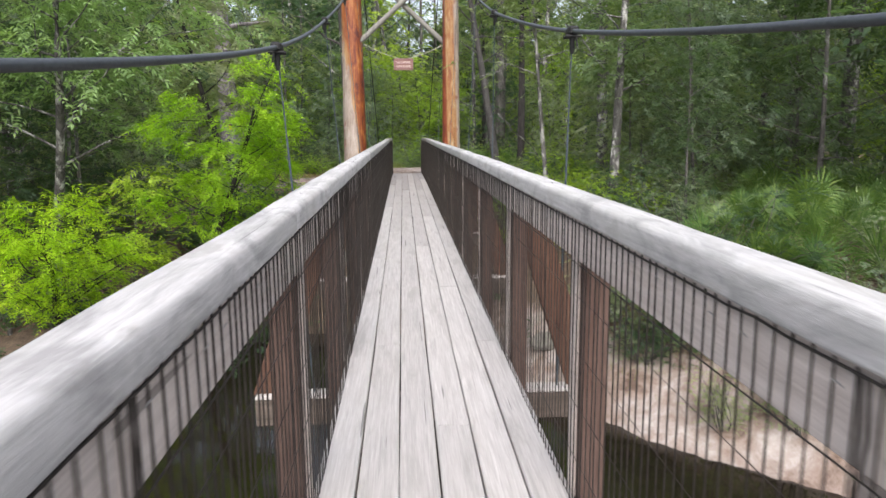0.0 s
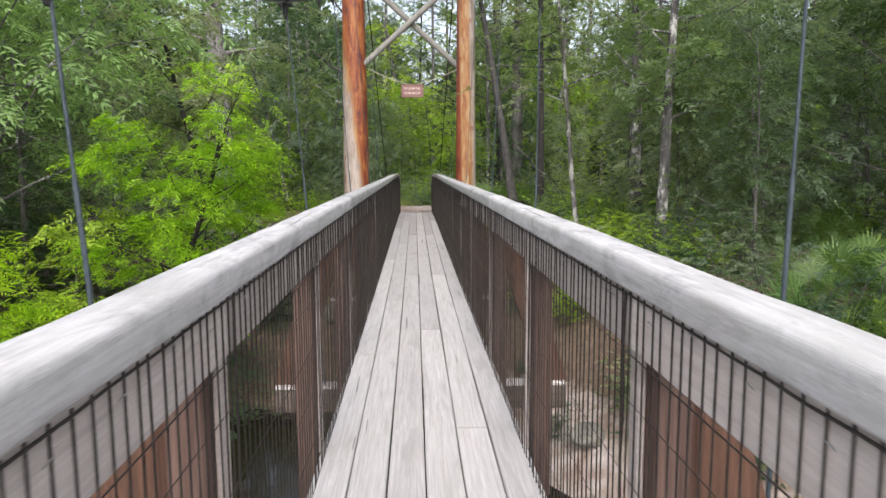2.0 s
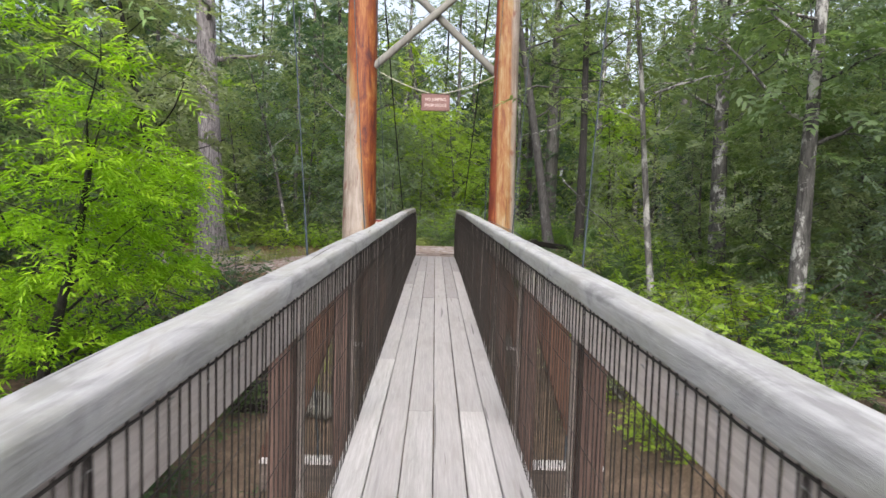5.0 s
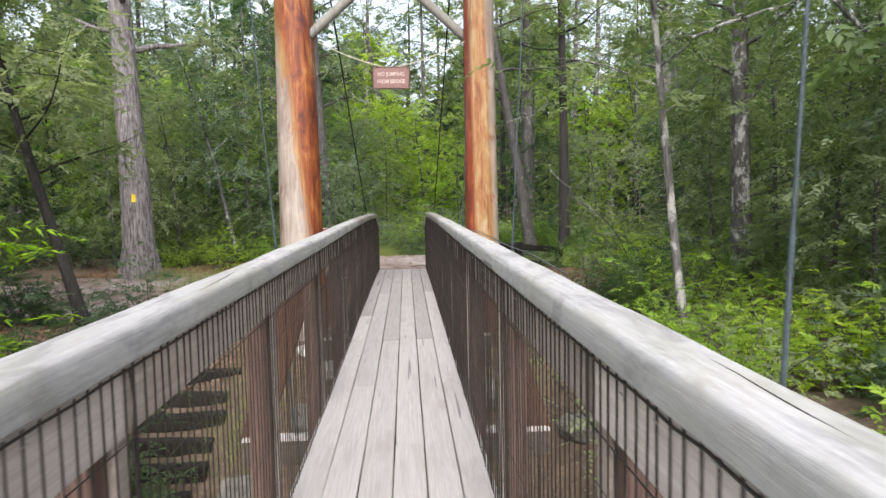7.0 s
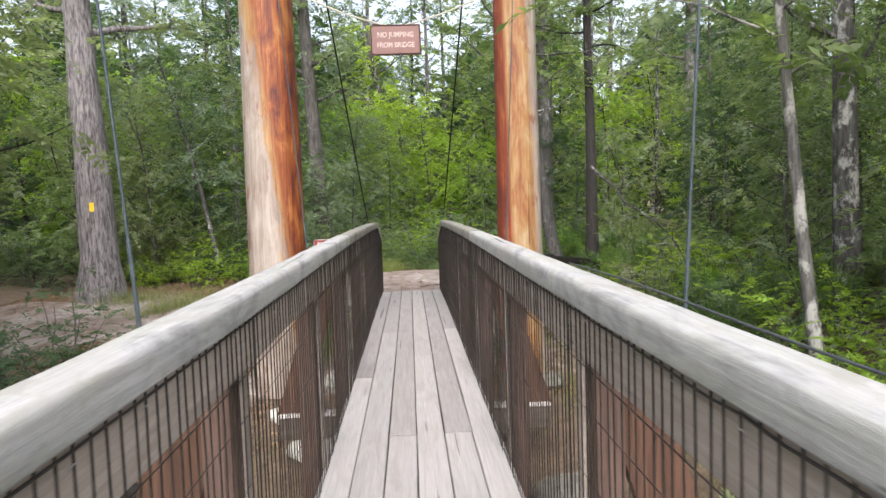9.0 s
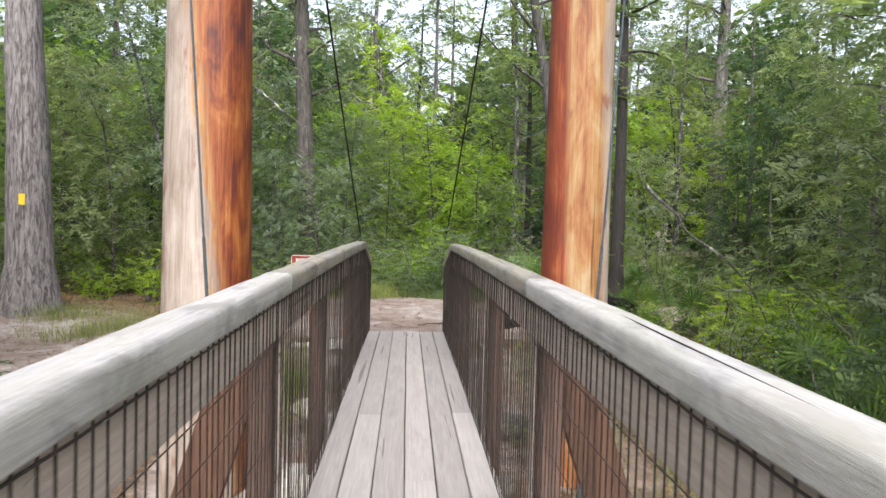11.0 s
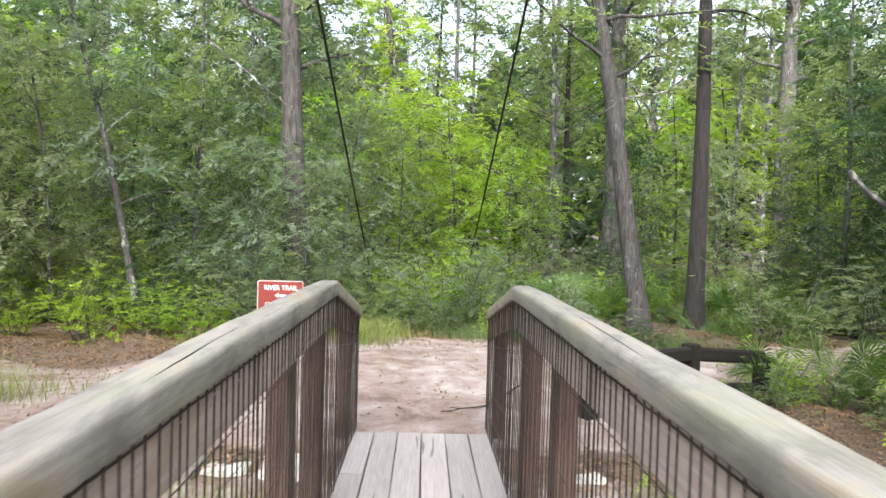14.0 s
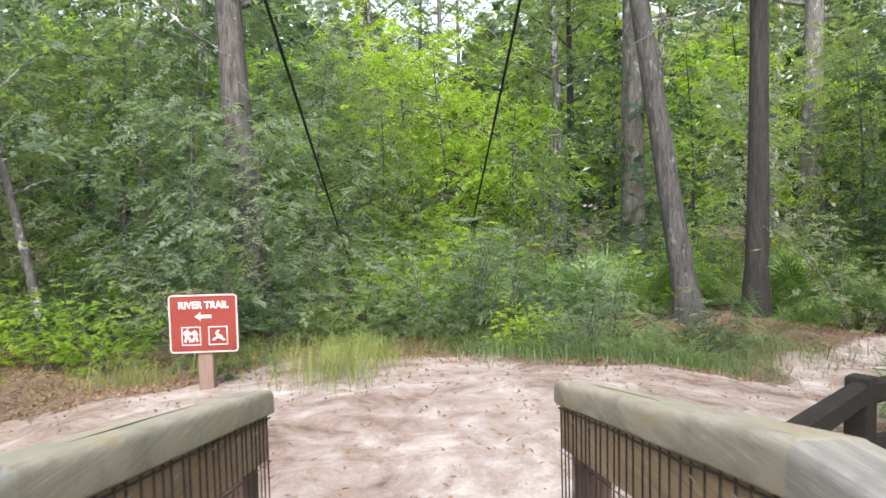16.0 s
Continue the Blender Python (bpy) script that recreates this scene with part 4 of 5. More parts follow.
build_abutment()


# ---- plants ----
def limb_path(start, direction, length, g, n=7, bend=0.25, rise=0.1):
    p, d = [np.array(start, float)], np.array(direction, float)
    d /= np.linalg.norm(d)
    for _ in range(n - 1):
        d = d + g.normal(0, bend / n * 2, 3) + np.array([0, 0, rise / n])
        d /= np.linalg.norm(d)
        p.append(p[-1] + d * length / (n - 1))
    return np.array(p)


def make_tree(name, label, height, r0, bark, leaf, n_leaves, seed, crown_from=0.3, spread=2.6, leaf_len=0.16, leaf_wd=0.075, lean=(0, 0), limbs=16, clump=0.55, flat=0.6, droop=0.25, sides=12, group=""):
    """A tree: tapered trunk with limbs, and a crown of many leaves in clumps along the limbs."""
    g = np.random.default_rng(seed)
    t = thing(name, label, "tree", (0, 0, 0), group)
    n = 14
    k = np.linspace(0, 1, n)
    tr = np.stack([lean[0] * k + 0.12 * np.sin(k * 5 + seed) * k, lean[1] * k + 0.1 * np.cos(k * 4 + seed) * k, -0.3 + (height + 0.3) * k], -1)
    rad = r0 * (1.0 - 0.78 * k) * (1 + 0.5 * np.exp(-k * height / 0.35))
    chunks = [tube_np(tr, rad, sides, 0.14, seed)]
    clumps = []
    for i in range(limbs):
        f = crown_from + (0.97 - crown_from) * (i + g.random() * 0.8) / limbs
        base = np.array([np.interp(f, k, tr[:, c]) for c in range(3)])
        a = i * 2.4 + g.random() * 0.9
        reach = spread * (0.55 + 0.6 * g.random()) * (1.0 - 0.55 * max(0, f - 0.45))
        pth = limb_path(base, (math.cos(a), math.sin(a), 0.15 + 0.5 * g.random()), reach, g, 7, 0.5, 0.25)
        rr = max(0.012, r0 * (1 - 0.8 * f) * 0.36)
        chunks.append(tube_np(pth, np.linspace(rr, rr * 0.2, 7), 5))
        for q in pth[2:]:
            clumps.append(q + g.normal(0, 0.12, 3))
        for _ in range(2):
            q0 = pth[int(g.integers(2, 6))]
            tw = limb_path(q0, (g.normal(), g.normal(), 0.3 * g.normal()), reach * 0.4, g, 4, 0.6, 0.0)
            chunks.append(tube_np(tw, np.linspace(rr * 0.4, rr * 0.12, 4), 4))
            clumps += [tw[2], tw[3]]
    part("trunk", mesh_np("trunk", *joined(chunks), bark, True), bark, t)
    clumps = np.array(clumps)
    keep = g.random(len(clumps)) < 0.85
    clumps = clumps[keep]
    w = 0.4 + g.random(len(clumps)) * 1.2
    pick = g.choice(len(clumps), n_leaves, p=w / w.sum())
    size = (clump * (0.5 + g.random(len(clumps))))[pick][:, None]
    c = clumps[pick] + g.normal(0, 1, (n_leaves, 3)) * size * np.array([0.72, 0.72, 0.30])
    stem = np.stack([np.interp(c[:, 2], tr[:, 2], tr[:, k]) for k in (0, 1)] + [c[:, 2]], -1)
    part("crown", mesh_np("crown", *sprays_np(c, c - stem, n_leaves, leaf_len * 3.4, leaf_len, leaf_wd, g, droop), leaf), leaf, t)
    return t


def make_bush(name, label, n_leaves, leaf, seed, size=0.9, leaf_len=0.10, leaf_wd=0.045, category="shrub", group=""):
    g = np.random.default_rng(seed)
    t = thing(name, label, category, (0, 0, 0), group)
    chunks, tips = [], []
    for i in range(14):
        a = g.random() * 6.28
        p = limb_path((0.08 * math.cos(a), 0.08 * math.sin(a), -0.1), (math.cos(a) * 0.7, math.sin(a) * 0.7, 0.5 + g.random()), size * (0.6 + 0.7 * g.random()), g, 6, 0.7, 0.2)
        chunks.append(tube_np(p, np.linspace(0.012, 0.003, 6), 4))
        tips += list(p[2:])
    part("branchwork", mesh_np("branchwork", *joined(chunks), M_BARK), M_BARK, t)
    tips = np.array(tips)
    pick = g.integers(0, len(tips), n_leaves)
    c = tips[pick] + g.normal(0, 1, (n_leaves, 3)) * np.array([0.16, 0.16, 0.12]) * size
    c[:, 2] = np.abs(c[:, 2])
    part("foliage", mesh_np("foliage", *sprays_np(c, c, n_leaves, leaf_len * 3.2, leaf_len, leaf_wd, g, -0.1), leaf), leaf, t)
    return t


def make_palmetto(seed, size=1.0, fans=13):
    """Saw palmetto: fans of narrow stiff blades on thin stalks."""
    g = np.random.default_rng(seed)
    t = thing("palmetto", "low green saw palmetto with spiky fan leaves", "palmetto", (0, 0, 0), "palmettos")
    for i in range(fans):
        a, el = g.random() * 6.28, 0.35 + 0.9 * g.random()
        ln = size * (0.45 + 0.4 * g.random())
        d = np.array([math.cos(a) * math.cos(el), math.sin(a) * math.cos(el), math.sin(el)])
        tip = d * ln
        u = np.cross(d, [0, 0, 1.0])
        u /= np.linalg.norm(u)
        w = np.cross(u, d)
        chunks = [tube_np([(0, 0, -0.05), tuple(tip * 0.5 + np.array([0, 0, 0.04])), tuple(tip)], 0.007, 4)]
        vs, fs = [], []
        m = 19
        for j in range(m):
            b = (j / (m - 1) - 0.5) * 4.2
            bd = d * math.cos(b) + u * math.sin(b) + w * 0.18 * math.cos(b * 2)
            bl = size * (0.46 - 0.05 * abs(b)) * (0.85 + 0.3 * g.random())
            side = np.cross(bd, w)
            side /= np.linalg.norm(side)
            mid = tip + bd * bl * 0.55
            end = tip + bd * bl - np.array([0, 0, 0.10 * size * g.random()])
            k = len(vs)
            vs += [tip, mid + side * 0.0135 * size + w * 0.006, end, mid - side * 0.0135 * size + w * 0.006]
            fs.append([k, k + 1, k + 2, k + 3])
        chunks.append((np.array(vs), np.array(fs)))
        part("fan_leaf", mesh_np("fan_leaf", *joined(chunks), M_PALM), M_PALM, t)
    return t


def plant(proto, x, y, s=1.0, rz=None, dz=0.0, lean=(0, 0)):
    """A copy of a plant that stands on the ground."""
    rz = RNG.random() * 360 if rz is None else rz
    m = pose(x, y, float(ground_z(x, y)) + dz, lean[0], lean[1], rz)
    ob = copy_thing(proto, m)
    ob.matrix_basis = m @ Matrix.Diagonal((s, s, s, 1))
    return ob


def place_first(proto, x, y, s=1.0, rz=0.0, dz=0.0):
    proto.matrix_basis = pose(x, y, float(ground_z(x, y)) + dz, 0, 0, rz) @ Matrix.Diagonal((s, s, s, 1))


# trees that the walk shows one by one
def build_known_trees():
    rows = [
        # name, label, x, y, height, r0, bark, leaf, n, seed, crown_from, spread, lean
        ("pine_tree", "large straight grey-barked pine trunk with a yellow trail blaze", -6.5, 26.65, 15, 0.40, M_BARK_PINE, M_LEAF_GREY, 9000, 21, 0.36, 2.3, (-0.3, 0.2)),
        ("oak_tree", "slender tree with dark bark mottled by pale lichen", 4.35, 14.9, 9, 0.115, M_BARK_PALE, M_LEAF, 9000, 22, 0.3, 2.0, (0.5, 0.3)),
        ("oak_tree", "thin leaning tree trunk patched white by lichen", 3.62, 17.7, 8, 0.066, M_BARK_WHITE, M_LEAF, 4500, 24, 0.38, 1.7, (-0.85, 0.3)),
        ("oak_tree", "grey-barked tree with mottled lichen and tall crown", 5.87, 20.8, 12, 0.19, M_BARK_PALE, M_LEAF_GREY, 8000, 25, 0.3, 2.4, (-0.3, 0.2)),
        ("oak_tree", "leaning grey oak beside green palmettos", 4.10, 30.9, 13, 0.19, M_BARK_OAK, M_LEAF, 9000, 26, 0.36, 3.0, (-2.1, 0.4)),
        ("oak_tree", "straight dark-barked tree beside the trail", 5.13, 31.1, 14, 0.175, M_BARK_DARK, M_LEAF, 8000, 27, 0.42, 2.6, (0.1, 0.1)),
        ("pine_tree", "tall pale grey trunk deep in the woods", 4.9, 36.2, 15, 0.30, M_BARK, M_LEAF_GREY, 7000, 28, 0.45, 2.6, (0.1, 0)),
        ("pine_tree", "tall grey trunk deep in the woods", 13.0, 43.0, 17, 0.43, M_BARK, M_LEAF, 7000, 29, 0.45, 2.6, (0.1, 0)),
        ("pine_tree", "grey-brown trunk behind the trail sign", -2.25, 30.9, 14, 0.25, M_BARK_BROWN, M_LEAF_GREY, 9000, 30, 0.34, 2.2, (-0.9, 0.3)),
        ("oak_tree", "thin leaning pale sapling at the wood's edge", -4.95, 30.5, 7, 0.075, M_BARK_PALE, M_LEAF_GREY, 5000, 31, 0.3, 1.7, (-1.7, 0.3)),
        ("oak_tree", "slender dark trunk in the woods", 3.9, 39.5, 12, 0.13, M_BARK_PALE, M_LEAF, 6000, 32, 0.4, 2.2, (-0.1, 0)),
        ("oak_tree", "slender dark trunk in the woods", 4.6, 41.0, 12, 0.14, M_BARK_DARK, M_LEAF, 6000, 33, 0.4, 2.2, (0.1, 0)),
        ("oak_tree", "small dark leaning tree on the river bank", -4.7, 19.9, 6.8, 0.10, M_BARK_DARK, M_LEAF_GREY, 13000, 34, 0.38, 2.5, (-1.9, 0.4)),
        ("oak_tree", "short grey trunk among bright bushes", -0.4, 43.0, 10, 0.33, M_BARK_PALE, M_LEAF_YELLOW, 9000, 36, 0.25, 2.6, (-1.2, 0)),
    ]
    for name, label, x, y, h, r0, bark, leaf, n, seed, cf, spread, lean in rows:
        t = make_tree(name, label, h, r0, bark, leaf, int(n * 0.65), seed, cf, spread, 0.15, 0.06, lean, 18, 0.5)
        place_first(t, x, y)
        if seed == 21:
            bz = 1.6 - float(ground_z(x, y))
            chunks = []
            for k in range(5):
                a = -1.50 + k * 0.055
                r = 0.425
                chunks.append((r * math.cos(a), r * math.sin(a)))
            v = [(px, py, bz + dz) for dz in (-0.09, 0.09) for px, py in chunks]
            f = [[k, k + 1, k + 6, k + 5] for k in range(4)]
            part("trail_blaze", mesh_np("trail_blaze", v, f, M_YELLOW), M_YELLOW, t, "yellow painted trail blaze")
    # the lime-green tree that hangs over the river
    for x, y, h, seed, n, sp, lean, lf in ((-4.3, 13.6, 4.1, 41, 10000, 1.9, (1.7, -2.0), M_LEAF_LIME), (-6.0, 12.0, 2.7, 42, 6500, 1.5, (0.7, -1.8), M_LEAF_LIME)):
        t = make_tree("cypress_tree", "bright lime-green feathery tree leaning over the river", h, 0.09, M_BARK_DARK, lf, int(n * 2.7), seed, 0.46, sp, 0.08, 0.0165, lean, 19, 0.21, 0.85, 0.3)
        place_first(t, x, y)
    # the pale long-leaved boughs that hang over the water behind it
    t = make_tree("ash_tree", "pale green long-leaved tree with boughs hanging over the river", 6.4, 0.11, M_BARK_PALE, M_LEAF_PALE, 11000, 44, 0.40, 3.1, 0.145, 0.036, (2.1, -2.6), 20, 0.42, 0.8, 0.45)
    place_first(t, -6.9, 13.6)


build_known_trees()


def dead_branches():
    """Bare bleached branches that hang or lie at the wood's edge."""
    g = np.random.default_rng(18)
    for pts, r in (([(3.0, 23.1, 1.95), (3.3, 22.95, 1.6), (3.45, 22.8, 1.35), (3.9, 22.7, 1.05), (4.3, 22.6, 0.55), (4.6, 22.5, -0.5)], 0.022),
                   ([(2.85, 15.9, 2.9), (3.3, 15.75, 3.05), (3.6, 15.6, 3.1), (3.95, 15.5, 3.3), (4.3, 15.2, 3.75)], 0.017),
                   ([(-3.9, 30.6, 4.6), (-3.2, 30.3, 4.1), (-2.75, 30.2, 3.7), (-2.4, 30.5, 3.5)], 0.025),
                   ([(1.3, 35.0, 3.0), (2.1, 34.8, 2.6), (2.9, 34.7, 1.9), (3.2, 34.6, 1.2)], 0.02),
                   ([(4.4, 29.9, 4.2), (3.9, 29.6, 3.8), (3.3, 29.4, 3.7), (2.6, 29.3, 3.3)], 0.02),
                   ([(0.9, 24.4, 0.0), (0.65, 24.0, 0.02), (0.5, 23.75, 0.0), (0.15, 23.6, 0.01)], 0.009)):
        p = np.array(pts)
        on_ground = p[:, 2].max() < 0.5
        if on_ground:
            p[:, 2] = ground_z(p[:, 0], p[:, 1]) + 0.012
        t = thing("dead_branch", "fallen dark twig on the sandy trail" if on_ground else "bare bleached branch with forking twigs", "branch", tuple(p[0]))
        q = p - p[0]
        k = np.linspace(0, len(q) - 1, 14)
        fine = np.stack([np.interp(k, np.arange(len(q)), q[:, c]) for c in range(3)], -1) + g.normal(0, 0.012, (14, 3)) * (0.3 if on_ground else 1)
        mat = M_BARK_DARK if on_ground else M_BARK_PALE
        part("limb", mesh_np("limb", *tube_np(fine, np.linspace(r, r * 0.35, 14), 7), mat, True), mat, t)
        for _ in range(5):
            i = int(g.integers(3, 12))
            tw = limb_path(fine[i], (g.normal(), g.normal(), 0.1 if on_ground else g.normal()), 0.25 if on_ground else 0.7, g, 6, 0.8, 0.0)
            if on_ground:
                tw[:, 2] = fine[i, 2]
            part("twig", mesh_np("twig", *tube_np(tw, np.linspace(r * 0.45, r * 0.12, 6), 5), mat, True), mat, t)


dead_branches()


def woods():
    """The woods on the far bank, from a handful of tree kinds set out at random."""
    g = np.random.default_rng(11)
    protos = []
    for i, (h, r0, bark, leaf, n, cf, sp, ll) in enumerate([
            (13, 0.16, M_BARK, M_LEAF, 4200, 0.14, 2.8, 0.19), (15, 0.2, M_BARK_DARK, M_LEAF_DARK, 3800, 0.2, 3.0, 0.19), (11, 0.12, M_BARK_PALE, M_LEAF_GREY, 4500, 0.12, 2.5, 0.16),
            (9, 0.10, M_BARK, M_LEAF_DARK, 4800, 0.1, 2.4, 0.16), (14, 0.22, M_BARK_PALE, M_LEAF_GREY, 3600, 0.35, 2.8, 0.19), (8, 0.08, M_BARK_DARK, M_LEAF_YELLOW, 5000, 0.12, 2.3, 0.15)]):
        protos.append(make_tree("forest_tree", "leafy forest tree in dense river woods", h, r0, bark, leaf, n, 60 + i, cf, sp, ll, ll * 0.5, (0.3 * g.normal(), 0.3 * g.normal()), 20, 0.6, group="forest trees", sides=8))
    spots = []
    def ok(x, y, d):
        return all((x - a) ** 2 + (y - b) ** 2 > d * d for a, b in spots)
    tries = 0
    while len(spots) < 66 and tries < 6000:
        tries += 1
        x, y = g.uniform(-38, 40), g.uniform(9, 66)
        s = (y - float(toe(x))) / float(bank_run(x))
        if s < 0.55 or worn(x, y) > 0.2:
            continue
        if y < 29.5 and abs(x + 0.5) < 6.5 + max(0, (18 - y)) * 0.15:
            continue
        if -9.5 < x < -2 and 21 < y < 29.5:
            continue
        if abs(x) < 2.6 and y < 36:
            continue
        d = 2.3 if y < 40 else 3.2
        if ok(x, y, d):
            spots.append((x, y))
    spots += [(-2.2, 47), (1.2, 53), (3.0, 61), (-4.6, 44.5), (0.2, 57), (6.2, 52), (-7.2, 50), (9.2, 47), (-3.4, 56)]
    for _ in range(900):
        if len(spots) > 132:
            break
        x, y = g.uniform(-42, 38), g.uniform(44, 72)
        if ok(x, y, 3.0) and not (0.045 < x / y < 0.08):
            spots.append((x, y))
    spots += [(-12.5, 31), (-15, 28), (-17, 33), (-10.5, 36), (-8.2, 39), (-14, 38), (-20, 30), (-6.2, 37), (-19, 24), (-16, 21), (-22, 35), (14, 27), (16, 22), (18, 30), (13, 33)]
    used = [False] * len(protos)
    for i, (x, y) in enumerate(spots):
        k = int(g.integers(0, len(protos)))
        s = g.uniform(0.85, 1.25) * (1.15 if y > 44 else 1.0)
        if used[k]:
            plant(protos[k], x, y, s, g.random() * 360)
        else:
            place_first(protos[k], x, y, s)
            used[k] = True
    # unseen trees added on the near bank, behind the walk, to close off light
    for x, y in ((-8, -27), (-2.5, -30), (4, -28), (9, -26), (-15, -25), (16, -27), (0, -36), (-22, -24), (24, -26)):
        plant(protos[int(g.integers(0, 5))], x, y, g.uniform(0.9, 1.2))


woods()


def saplings():
    """Small leafy trees that fill the wood's edge from the ground up."""
    g = np.random.default_rng(19)
    kinds = [("sapling", "young green tree leafy down to the ground", M_LEAF, 5.0), ("sapling", "young dark green tree leafy down to the ground, shade in its colour", M_LEAF_DARK, 5.6),
             ("sapling", "young grey-green tree leafy down to the ground", M_LEAF_GREY, 4.6), ("sapling", "young yellow-green tree with bright leaves", M_LEAF_YELLOW, 4.2)]
    protos = [make_tree(nm, lb, h, 0.045, M_BARK, lf, 6500, 70 + i, 0.06, 1.7, 0.115, 0.042, (0.3 * g.normal(), 0.3 * g.normal()), 22, 0.42, group="saplings", sides=6) for i, (nm, lb, lf, h) in enumerate(kinds)]
    # kind 1 on the banks: its dark leaves stand in for canopy shade
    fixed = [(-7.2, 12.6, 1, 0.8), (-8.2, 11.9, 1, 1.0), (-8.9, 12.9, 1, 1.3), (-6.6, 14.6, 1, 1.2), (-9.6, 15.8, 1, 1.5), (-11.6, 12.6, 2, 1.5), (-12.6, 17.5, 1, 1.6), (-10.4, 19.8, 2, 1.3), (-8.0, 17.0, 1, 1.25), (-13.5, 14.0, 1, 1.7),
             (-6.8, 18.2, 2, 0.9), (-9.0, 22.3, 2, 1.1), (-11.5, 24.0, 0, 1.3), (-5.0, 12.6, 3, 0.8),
             (5.4, 13.4, 1, 0.7), (10.4, 11.2, 1, 1.3), (12.0, 9.6, 2, 1.4), (6.4, 15.2, 2, 1.0), (6.0, 17.6, 0, 1.0), (8.0, 18.2, 2, 1.3), (11.4, 14.0, 1, 1.5), (10.2, 17.6, 2, 1.4), (7.2, 20.4, 0, 1.1), (9.4, 20.8, 2, 1.4), (6.6, 23.4, 2, 1.1), (8.4, 24.2, 0, 1.3), (5.2, 15.9, 2, 0.7), (13.0, 17.0, 0, 1.6), (12.2, 21.5, 2, 1.5),
             (0.9, 36.8, 3, 1.25), (2.0, 34.6, 3, 0.95), (-0.6, 35.6, 0, 0.9), (0.1, 39.0, 3, 1.5), (-3.6, 31.8, 2, 1.1), (-4.8, 32.6, 0, 1.2), (-7.0, 31.4, 2, 1.2), (-8.8, 30.6, 0, 1.1), (7.4, 35.2, 2, 0.9), (9.4, 31.8, 1, 0.9), (2.4, 33.6, 0, 0.6), (-1.9, 33.2, 2, 1.0), (10.4, 30.6, 0, 1.2), (-2.0, 30.1, 2, 0.62), (-3.0, 30.3, 2, 0.7)]
    spots = [(x, y) for x, y, _, _ in fixed]
    for _ in range(3000):
        if len(spots) > 84:
            break
        x, y = g.uniform(-22, 24), g.uniform(12, 46)
        s = (y - float(toe(x))) / float(bank_run(x))
        if s < 0.4 or worn(x, y) > 0.1 or (y < 31 and abs(x) < 6) or (-10 < x < -2 and y < 29.5) or (abs(x) < 1.6 and y < 36) or (2 < x < 9.5 and 29 < y < 40) or (5 < x < 10 and y < 13.5):
            continue
        if all((x - a) ** 2 + (y - b) ** 2 > 3.0 for a, b in spots):
            spots.append((x, y))
            # near the water the dark kind carries bank shade in its leaf colour
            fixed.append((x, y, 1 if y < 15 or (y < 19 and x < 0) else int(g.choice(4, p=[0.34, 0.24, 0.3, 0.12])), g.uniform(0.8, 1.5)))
    used = [False] * 4
    for x, y, k, s in fixed:
        if used[k]:
            plant(protos[k], x, y, s, g.random() * 360)
        else:
            place_first(protos[k], x, y, s)
            used[k] = True


saplings()


